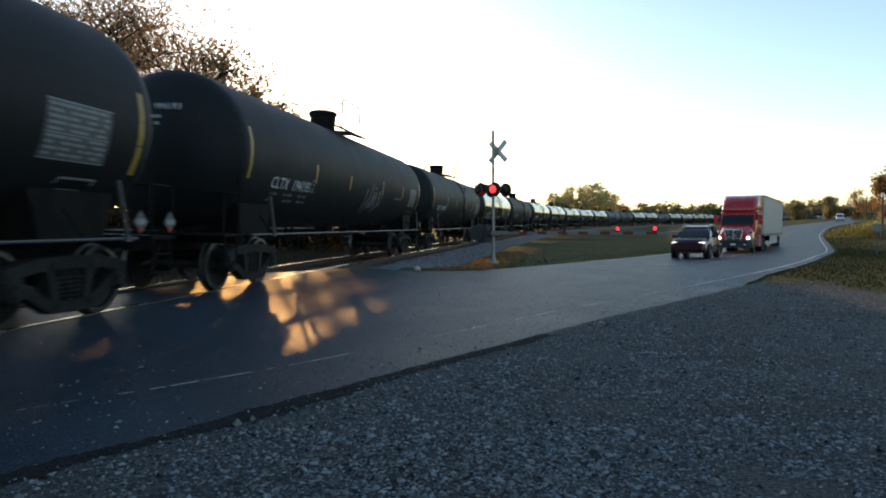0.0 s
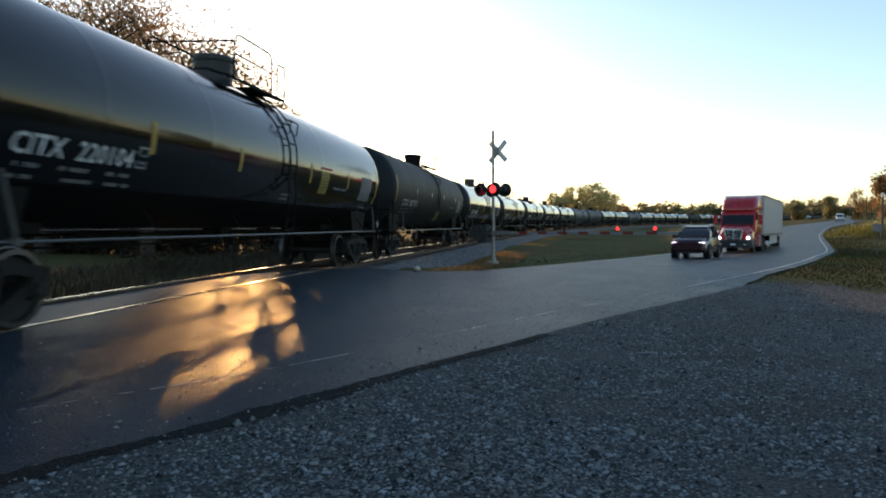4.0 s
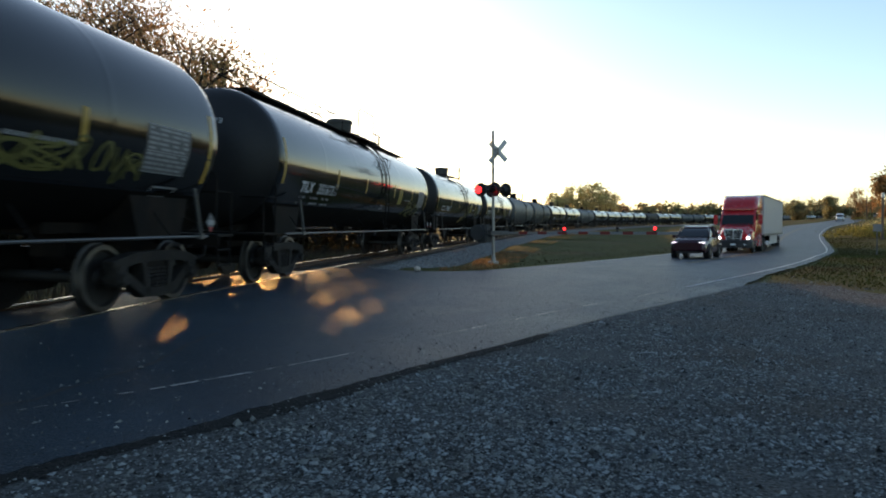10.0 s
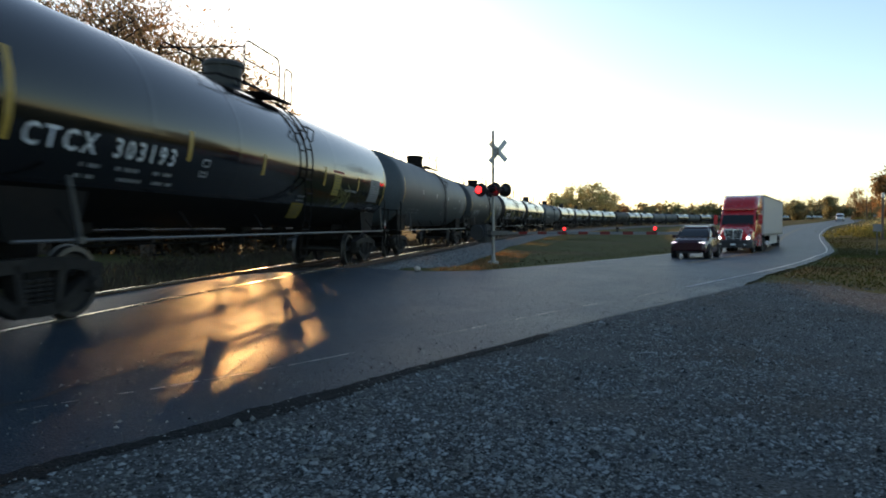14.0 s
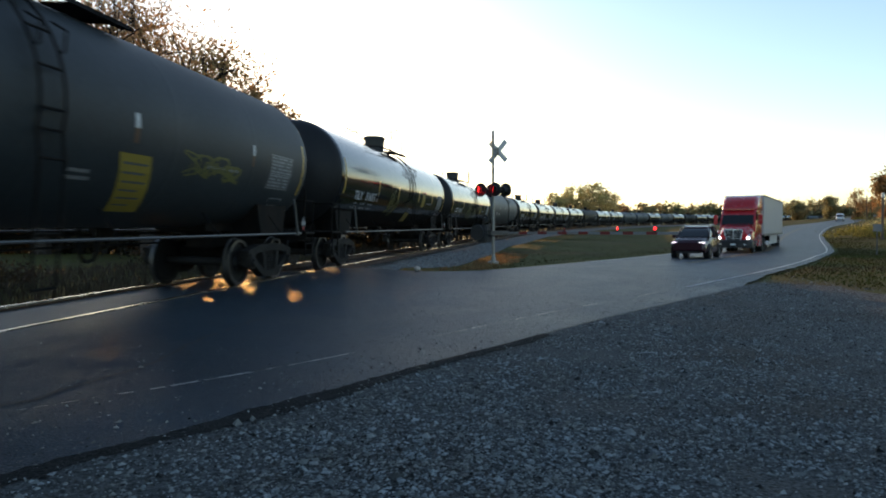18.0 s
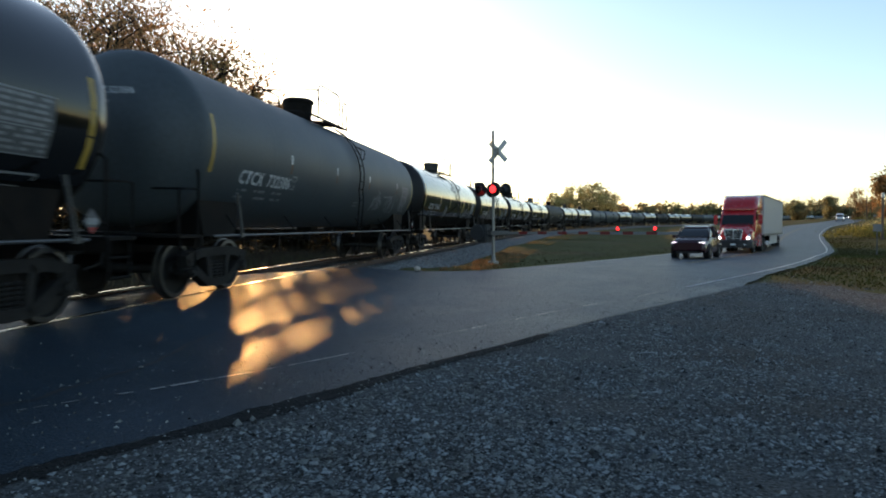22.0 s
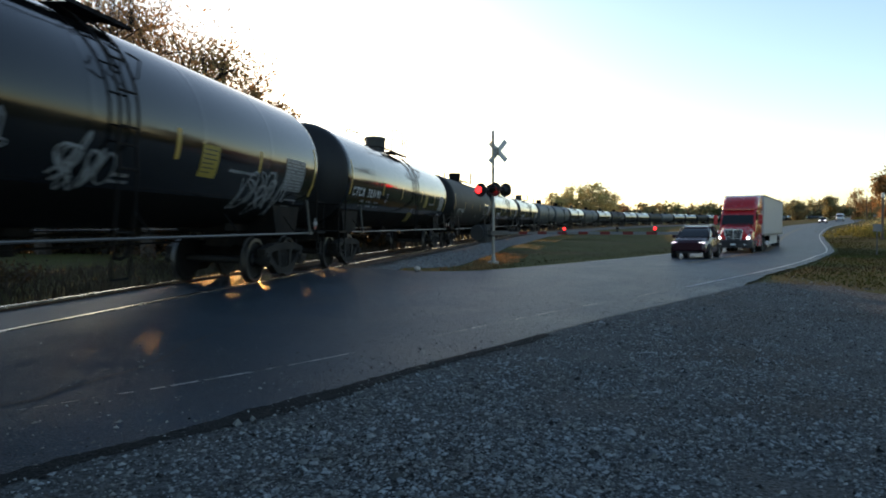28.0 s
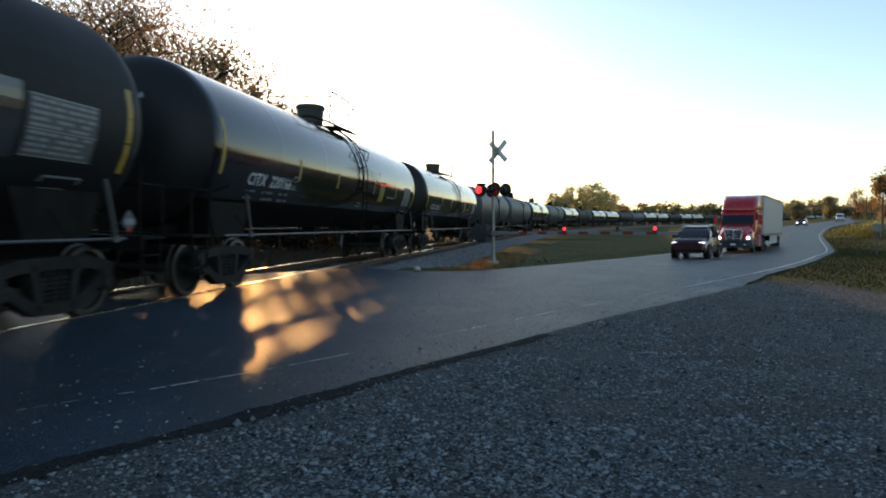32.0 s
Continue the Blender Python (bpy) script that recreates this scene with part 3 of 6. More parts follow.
def bracket_mesh():
    return from_bm("rail_bracket", tube(bmesh.new(), [(0, 0, 1.02), (0.01, 0.1, 1.1), (0.02, 0.34, 1.4)], 0.013, 5), UNDER)


M_BRACKET = bracket_mesh()


M_HAND = handrail_mesh()


def stub_mesh():
    bm = bmesh.new()
    box(bm, 5.9, 8.75, -0.28, 0.28, 0.72, 1.06, 0.02)
    prism(bm, [(5.2, 1.25), (7.5, 1.5), (7.95, 1.06), (5.2, 1.06)], -0.5, 0.5)
    prism(bm, [(6.1, 1.6), (7.6, 1.6), (7.4, 1.0), (6.3, 1.0)], -1.1, 1.1)
    return from_bm("stub_sill", bm, UNDER)


def platform_mesh():
    bm = bmesh.new()
    box(bm, 8.02, 8.62, -1.4, 1.4, 1.0, 1.045)
    box(bm, 8.02, 8.06, -1.42, 1.42, 0.86, 1.01)
    return from_bm("end_platform", bm, UNDER)


def grab_mesh():
    bm = bmesh.new()
    for sy in (-1, 1):
        y = 1.36 * sy
        tube(bm, [(8.05, y, 1.02), (8.05, y, 2.0), (7.95, y * 0.93, 2.12), (7.75, y * 0.9, 2.12)], 0.02, 6)
        tube(bm, [(8.6, y, 1.02), (8.6, y, 1.75), (8.05, y, 1.75)], 0.018, 6)
        for z in (0.52, 0.78):
            tube(bm, [(8.12, y, z), (8.55, y, z)], 0.018, 6)
        tube(bm, [(8.12, y, 0.5), (8.12, y, 1.0)], 0.02, 6)
        tube(bm, [(8.55, y, 0.5), (8.55, y, 1.0)], 0.02, 6)
    tube(bm, [(8.3, -1.3, 1.75), (8.3, 1.3, 1.75)], 0.018, 6)
    return from_bm("end_handrail", bm, UNDER)


def coupler_mesh():
    bm = bmesh.new()
    box(bm, 8.7, 9.05, -0.09, 0.09, 0.78, 0.98, 0.02)
    box(bm, 8.98, 9.2, -0.17, 0.13, 0.74, 1.0, 0.03)
    tube(bm, [(8.7, 0.25, 0.85), (8.9, 0.3, 0.6), (9.12, 0.2, 0.52)], 0.025, 6)
    return from_bm("coupler", bm, FRAME)


M_STUB, M_PLAT, M_GRAB, M_COUP = stub_mesh(), platform_mesh(), grab_mesh(), coupler_mesh()


def dome_mesh(r=0.4, h=0.64):
    v, f = lathe_x([(0, r * 0.98), (h * 0.12, r * 1.0), (h * 0.2, r * 0.9), (h * 0.82, r * 0.95), (h * 0.84, r * 1.04), (h * 0.95, r * 1.04), (h * 1.02, r * 0.9), (h * 1.05, 0.01)], 24)
    return mesh_of("valve_housing", [(0.04 - y, z, x - 0.1 + ZC + R) for x, y, z in v], f, HOUSING, False)


M_DOME = dome_mesh()
M_DOME_DARK = M_DOME.copy()
M_DOME_DARK.materials[0] = UNDER


def top_platform_mesh():
    bm = bmesh.new()
    z = ZC + R + 0.12
    # a deck in one piece, drooping to the sides, with a well for the valve housing
    ys = (-0.97, -0.93, -0.75, -0.5, 0.5, 0.75, 0.93, 0.97)
    drop = (0.2, 0.13, 0.1, 0.02, 0.02, 0.1, 0.13, 0.2)
    xs = (-0.95, -0.9, 0.72, 1.41, 1.45)
    top = [[bm.verts.new((x, y, z - d - (0.06 if x in (-0.95, 1.45) else 0))) for y, d in zip(ys, drop)] for x in xs]
    for i in range(len(xs) - 1):
        for j in range(len(ys) - 1):
            if not (i == 1 and j == 3):
                bm.faces.new((top[i][j], top[i + 1][j], top[i + 1][j + 1], top[i][j + 1]))
    bmesh.ops.solidify(bm, geom=bm.faces[:], thickness=0.035)
    bmesh.ops.transform(bm, matrix=Matrix.Translation((-0.05, 0, 0)) @ Matrix.Diagonal((1.12, 0.92, 1, 1)), verts=bm.verts)
    return from_bm("top_platform", bm, UNDER)


def ladder_line(x):
    """The line of a ladder's stile down the shell's road side."""
    pts = []
    for i in range(11):
        a = math.radians(72 - i * 8.5)
        pts.append((x, -(R + 0.07) * math.cos(a), ZC + (R + 0.07) * math.sin(a)))
    return pts + [(x, -(R + 0.06), 1.9), (x, -R, 1.1), (x, -(R - 0.05), 0.5)]


def stile_mesh():
    return from_bm("ladder_stile", tube(bmesh.new(), ladder_line(0.0), 0.019, 6), UNDER)


def grip_mesh():
    a = math.radians(20)
    y, z = -(R + 0.07) * math.cos(a), ZC + (R + 0.07) * math.sin(a)
    return from_bm("ladder_grip", tube(bmesh.new(), [(0, y, z), (0, y - 0.07, z + 0.02), (0, y - 0.09, z + 0.24), (0, y * 0.92 - 0.02, z + 0.34)], 0.015, 6), UNDER)


M_STILE, M_GRIP = stile_mesh(), grip_mesh()
M_RUNG = from_bm("rung", cyl(bmesh.new(), (0, 0, 0), (0.38, 0, 0), 0.017, 6), UNDER)


def side_ladder(car, m=None):
    lad = part("side_ladder", M_STILE, None, car, m=(m or Matrix()) @ pose(0.42, 0, 0))
    part("ladder_stile", M_STILE, None, lad, m=pose(0.38, 0, 0))
    line = ladder_line(0.0)
    for i in (1, 3, 5, 7, 9, 10, 11, 12, 13):
        part("rung", M_RUNG, None, lad, m=Matrix.Translation(line[i]))
    for x in (0.0, 0.38):
        part("ladder_grip", M_GRIP, None, lad, m=pose(x, 0, 0))


def hoop_meshes():
    """Pieces of the railing round the valve housing."""
    z0, z1 = ZC + R - 0.1, ZC + R + 0.78
    big = tube(bmesh.new(), [(-0.85, 0, z0), (-0.85, 0, z1 - 0.15), (-0.75, 0, z1 - 0.03), (-0.65, 0, z1), (0.7, 0, z1), (0.8, 0, z1 - 0.04), (0.85, 0, z1 - 0.15), (0.85, 0, z0)], 0.021, 6)
    mid = cyl(bmesh.new(), (-0.85, 0, z1 - 0.38), (0.85, 0, z1 - 0.38), 0.016, 6)
    small = tube(bmesh.new(), [(1.15, 0, z0), (1.15, 0, z1 - 0.16), (1.2, 0, z1 - 0.12), (1.5, 0, z1 - 0.12), (1.55, 0, z1 - 0.16), (1.55, 0, z0)], 0.02, 6)
    end = cyl(bmesh.new(), (-0.85, -0.9, z1 - 0.15), (-0.85, 0.9, z1 - 0.15), 0.018, 6)
    return [from_bm("railing", q, UNDER) for q in (big, mid, small, end)]


M_HOOP, M_BAR, M_SMALL, M_END = hoop_meshes()


def top_railing(car, dx):
    for y in (-0.88, 0.88):
        h = part("railing_hoop", M_HOOP, None, car, m=pose(dx, y, 0))
        part("railing_bar", M_BAR, None, h)
        part("railing_gate", M_SMALL, None, car, m=pose(dx, y, 0))
    part("railing_end_bar", M_END, None, car, m=pose(dx, 0, 0))


M_TPLAT = top_platform_mesh()
M_OUTLET = from_bm("bottom_outlet", bm_new(lambda bm: [cyl(bm, (0.3, 0, 0.8), (0.3, 0, 1.2), 0.1, 12), cyl(bm, (0.3, 0, 0.76), (0.3, 0, 0.84), 0.13, 12),
                                                       box(bm, 0.05, 0.55, -0.2, 0.2, 1.02, 1.15, 0.02)]), UNDER)
M_PIPE = from_bm("brake_rigging", bm_new(lambda bm: [tube(bm, [(-5.5, 0.5, 1.0), (-1.5, 0.5, 0.99), (1.2, 0.45, 0.99), (5.5, 0.5, 1.0)], 0.025, 6),
                                                     box(bm, 3.35, 3.7, 0.28, 0.55, 0.94, 1.12, 0.03), cyl(bm, (-3.4, 0.3, 0.95), (-2.7, 0.3, 0.95), 0.12, 10),
                                                     tube(bm, [(-5.0, 0.15, 0.84), (-1.2, 0.15, 0.82), (4.8, 0.15, 0.84)], 0.018, 6)]), UNDER)
M_LOOP = from_bm("rod_hanger", tube(bmesh.new(), [(-0.2, 0, 1.2), (-0.19, 0, 0.74), (-0.13, 0, 0.64), (0, 0, 0.61), (0.13, 0, 0.64), (0.19, 0, 0.74), (0.2, 0, 1.2)], 0.032, 6), UNDER)
M_WALK = from_bm("roof_walkway", bm_new(lambda bm: [box(bm, -7.4, 7.4, -0.42, 0.42, ZC + R + 0.06, ZC + R + 0.1)] +
                                        [tube(bm, [(-7.4, y, ZC + R + 0.45), (-1.0, y, ZC + R + 0.45)], 0.016, 6) for y in (-0.42, 0.42)] +
                                        [tube(bm, [(1.5, y, ZC + R + 0.45), (7.4, y, ZC + R + 0.45)], 0.016, 6) for y in (-0.42, 0.42)] +
                                        [tube(bm, [(x, y, ZC + R - 0.05), (x, y, ZC + R + 0.45)], 0.014, 6) for x in (-7.4, -5.2, -3, -1, 1.5, 3.4, 5.4, 7.4) for y in (-0.42, 0.42)]), UNDER)
M_STRUT = from_bm("rail_strut", bm_new(lambda bm: [tube(bm, [(-0.08, -1.40, 1.75), (0.08, -1.44, 1.02)], 0.03, 6), box(bm, 0.02, 0.14, -1.46, -1.4, 0.98, 1.06)]), GALV)
SHELLS = {}
FLIP = pose(0, 0, 0, 0, 0, 180)
SPACING, C0, SPEED = 18.42, 20.85, 10.976
SHIFT = {-1: -0.9, 0: -0.5, 1: -0.1, 3: -0.15, 5: 0.2, 6: 0.35, 7: 0.25, 8: 0.2, 9: 0.3, 11: 0.2, 12: 0.15, 13: 0.1, 15: 0.05, 18: 0.1, 19: -0.3, 20: -0.3}
# where the valve housing and its platform stand off the middle
DOME = {1: -0.4, 3: 0.75, 8: -0.55, 10: 0.8, 12: -0.55, 13: -0.55, 15: -0.4, 17: -0.45, 18: -0.5}


def placard(bm):
    """A diamond placard."""
    vs = [bm.verts.new(q) for q in ((0, 0, 0.155), (0.155, 0, 0), (0, 0, -0.155), (-0.155, 0, 0))]
    bm.faces.new(vs)
    return bm


M_PLACARD = from_bm("placard", placard(bmesh.new()), PLACARD)
M_BAND = from_bm("placard_band", box(bmesh.new(), -0.1, 0.1, -0.012, -0.004, -0.038, 0.038), MARK_G)
M_TIP = from_bm("placard_tip", bm_new(lambda bm: [bm.faces.new([bm.verts.new(q) for q in ((-0.08, -0.006, -0.07), (0.08, -0.006, -0.07), (0, -0.006, -0.15))])]), RED_MARK)


def tank_car(k, paint, text="", extras=(), full=True, ds=0.0, label=""):
    """A tank wagon; its own x runs back along the train, -y is the road's side. Returns (thing, wheelsets, its place)."""
    car = thing("tank_car", label, "tank car", group="tank cars of the passing train")
    car["offset"] = C0 + SPACING * k + ds
    if (paint.name, full) not in SHELLS:
        SHELLS[(paint.name, full)] = shell_mesh(paint, 56 if full else 28)
    part("tank", SHELLS[(paint.name, full)], None, car)
    dx = DOME.get(k, 0.0)
    part("valve_housing", M_DOME if paint is GLOSS else M_DOME_DARK, None, car, m=pose(dx, 0, 0))
    hr = part("side_handrail", M_HAND, None, car, m=pose(0, -1.42, 0))
    if full:
        for x in np.linspace(-HALF + 1.2, HALF - 1.2, 6):
            part("rail_bracket", M_BRACKET, None, hr, m=pose(float(x), 0, 0))
    part("top_platform", M_TPLAT, None, car, m=pose(dx, 0, 0))
    wheels = []
    for m in (None, FLIP):
        part("stub_sill", M_STUB, None, car, m=m)
    if full:
        for m in (None, FLIP):
            part("end_platform", M_PLAT, None, car, m=m)
            part("end_handrail", M_GRAB, None, car, m=m)
            part("coupler", M_COUP, None, car, m=m)
        part("side_handrail", M_HAND, None, car, m=pose(0, 1.42, 0, 0, 0, 180))
        top_railing(car, dx)
        if paint is not MATTE:
            side_ladder(car, pose(-0.57 if dx > 0.5 else 0.0, 0, 0))
            side_ladder(car, FLIP)
        for x in (-6.75, 7.35):
            part("rail_strut", M_STRUT, None, car, "pale painted strut", m=pose(x, 0, 0))
        part("bottom_outlet", M_OUTLET, None, car)
        rig = part("brake_rigging", M_PIPE, None, car)
        part("rod_hanger", M_LOOP, None, rig, m=pose(2.65 if paint is not MATTE else -2.4, 0, 0))
    for x in (-6.85, 6.85):
        bogie = part("bogie", M_BOLSTER, None, car, m=pose(x, 0, 0))
        for sy in (-1, 1):
            if not full and sy > 0:
                continue
            part("side_frame", M_SIDE, None, bogie, m=pose(0, 1.0 * sy, 0))
            if full:
                for px in (-0.165, 0.0, 0.165):
                    part("spring", M_SPRING, None, bogie, m=pose(px, 1.0 * sy, 0))
                for sx in (-0.89, 0.89):
                    part("bearing_cap", M_BEAR, None, bogie, m=pose(sx, 1.0 * sy, 0.457, 0, 0, 0 if sy < 0 else 180))
        for sx in (-0.89, 0.89):
            w = part("wheelset", M_WHEEL, None, bogie, m=pose(sx, 0, 0.457))
            wheels.append((w, sx))
        if full:
            part("brake_beam", M_BRAKE, None, bogie)
    if full:
        spotted = any(e[0] == "spots" for e in extras)
        for x, a, h in ((-7.7, -0.02, 0.95), (-4.25, -0.12, 0.45), (-1.6, -0.15, 0.4), (1.9, -0.12, 0.45), (4.75, -0.13, 0.4), (7.72, -0.12, 1.1)):
            if spotted and abs(x) < 7:
                continue
            part("reflective_strip", patch(bmesh.new(), x - 0.05, x + 0.05, a - h / 2 / R, a + h / 2 / R), YELLOW, car)
        if text:
            mk, num = text.split(" ")
            col = MARK
            wide = k in (8, 17)
            x0, sz, base = (-7.5, 0.35, -0.355) if wide else (-6.65, 0.35 if mk in ("TILX", "CTCX") else 0.33, -0.43)
            first = lettering("reporting_mark", mk, x0, base, sz, col, car, "white stencilled mark", 1.4 if wide else 1.06)
            x1 = max(v.co.x for v in first.data.vertices) + (0.32 if mk == "TILX" or wide else 0.2)
            second = lettering("car_number", num, x1, base, sz, col, car, "white stencilled number", 1.4 if wide else 1.06)
            end_number(text, car)
            x1 = max(v.co.x for v in second.data.vertices) + (0.8 if wide else 0.1)
            bm = bmesh.new()
            for u0, u1, v0, v1 in ((0, 0.03, 0, 0.3), (0.2, 0.23, 0, 0.3), (0, 0.23, 0.27, 0.3), (0, 0.23, 0, 0.03), (0.08, 0.15, 0.06, 0.1), (0.08, 0.15, 0.16, 0.2)):
                patch(bm, x1 + u0, x1 + u1, -0.43 + v0 / R, -0.43 + v1 / R, seg=1)
            part("inspection_box", bm, MARK_G, car, "small stencilled frame")
        bm = bars(bmesh.new(), -6.5, -0.5 if k not in (8, 17) else -0.44, [[(0.1, 0.05), (0.22, 0.3), (0.14, 0.04), (0.36, 0.28), (0.2, 0.05), (0.25, 0)], [(0.12, 0.06), (0.2, 0.42), (0.52, 0.25), (0.3, 0.04), (0.16, 0)]], 0.055, 0.095)
        tagged(part("capacity_stencilling", bm, MARK_G, car, "small pale stencilling"), kind="stuff")
        bm = bars(bmesh.new(), 0.6, -0.5, [[(0.4, 0.1)], [(0.45, 0.1)]], 0.05, 0.05)
        bars(bm, 3.6, -0.28, [[(1.1, 0.1)]], 0.05, 0.05)
        tagged(part("side_stencilling", bm, MARK_G, car, "faint grey stencilling"), kind="stuff")
        bm = bmesh.new()
        rt = random.Random(400 + k)
        x0, x1, top = 6.0, 7.1, 0.02
        for u0, u1, v0, v1 in ((0, x1 - x0, 0, 0.02), (0, x1 - x0, 0.36, 0.375), (0, x1 - x0, 0.66, 0.675), (0, 0.015, 0, 0.675), (x1 - x0 - 0.015, x1 - x0, 0, 0.675)):
            patch(bm, x0 + u0, x0 + u1, top - v1 / R, top - v0 / R, 0.006, seg=1)
        for i in range(9):
            v, u = 0.04 + 0.067 * i + (0.015 if i > 4 else 0), 0.04
            while u < x1 - x0 - 0.12:
                w = rt.uniform(0.1, 0.32)
                patch(bm, x0 + u, x0 + min(u + w, x1 - x0 - 0.04), top - (v + 0.034) / R, top - v / R, 0.006, seg=1)
                u += w + rt.choice((0.03, 0.03, 0.05, 0.12))
        tagged(part("data_table", bm, MARK_G, car, "stencilled data table"), kind="stuff")
        part("table_plate", patch(bmesh.new(), x0, x1, top - 0.675 / R, top, 0.0045), TABLE, car, "faded grey table ground")
        bm = bmesh.new()
        for u0, v0, u1, v1 in ((0, 0, 0.62, 0), (0, 0.34, 0.62, 0.34), (0, 0, 0, 0.34), (0.62, 0, 0.62, 0.34), (0.1, 0.17, 0.5, 0.17)):
            stroke(bm, [(6.5 + u0 - v0 * 0.3, -0.6 - v0 / R), (6.5 + u1 - v1 * 0.3, -0.6 - v1 / R)], 0.03)
        part("slanted_frame", bm, MARK_G, car, "small stencilled frame")
        for x in (7.6, 8.3) if k in (-1, 6, 17) else (7.6,):
            pl = part("placard", M_PLACARD, None, car, "white diamond hazard placard", m=pose(x, -1.5, 1.24))
            part("placard_band", M_BAND, None, pl, "pale number band")
            if x > 0:
                part("placard_tip", M_TIP, None, pl, "red lower tip")
        for kind, *q in extras:
            if kind == "poster":
                skew = q[4] if len(q) > 4 else 0.0
                sheet = part("notice_sheet", patch(bmesh.new(), q[0], q[0] + q[2], q[1] - q[3] / R, q[1], skew=skew), POSTER, car, "yellow notice sheet")
                bm = bmesh.new()
                for j, (v, w) in enumerate(((0.12, 0.8), (0.26, 0.7), (0.4, 0.78), (0.54, 0.6), (0.68, 0.74), (0.82, 0.5))):
                    sk = skew * (0.5 - v)
                    patch(bm, q[0] + q[2] * 0.1 + sk, q[0] + q[2] * (0.1 + w) + sk, q[1] - q[3] * (v + 0.035) / R, q[1] - q[3] * v / R, 0.009, seg=1)
                tagged(part("notice_print", bm, PRINT if not skew else TABLE, sheet, "lines of small print"), kind="stuff")
            elif kind == "red":
                part("red_stripe", patch(bmesh.new(), q[0], q[0] + 0.85, -0.02, 0.02), RED_MARK, car, "thin red stripe")
            elif kind == "panel":
                part("white_panel", patch(bmesh.new(), q[0], q[0] + q[2], q[1] - q[3] / R, q[1], 0.008, seg=8), CLEAN, car, "cleaner glossy panel")
            elif kind == "spots":
                for x in (-4.4, -1.4, 1.65, 5.2):
                    rf = part("reflector", patch(bmesh.new(), x - 0.05, x + 0.05, -0.06, 0.07, seg=2), MARK, car, "small white reflector")
                    part("reflector_foot", patch(bmesh.new(), x - 0.05, x + 0.05, -0.2, -0.06, seg=2), RUSTY, rf, "brown worn lower half")
            elif kind == "walkway":
                part("roof_walkway", M_WALK, None, car)
            elif kind in ("white", "yellow"):
                seed, x, a, w, h, n = q
                tagged(part("graffiti", scrawl(seed, x, a, w, h, n), SCRAWL_W if kind == "white" else SCRAWL_Y, car, kind + " spray-painted scrawl"), kind="stuff")
    return car, wheels


_P1, _P2 = ("poster", 2.6, -0.06, 0.55, 0.52), ("poster", 0.7, -0.64, 0.7, 0.5, -0.5)
_RED = ("red", 2.5)
_T = "gloss black tank car with white stencilled marks on the track"
_S = "weathered dull black tank car streaked with grime"
_G = "faded grey tank car with a dull painted shell"
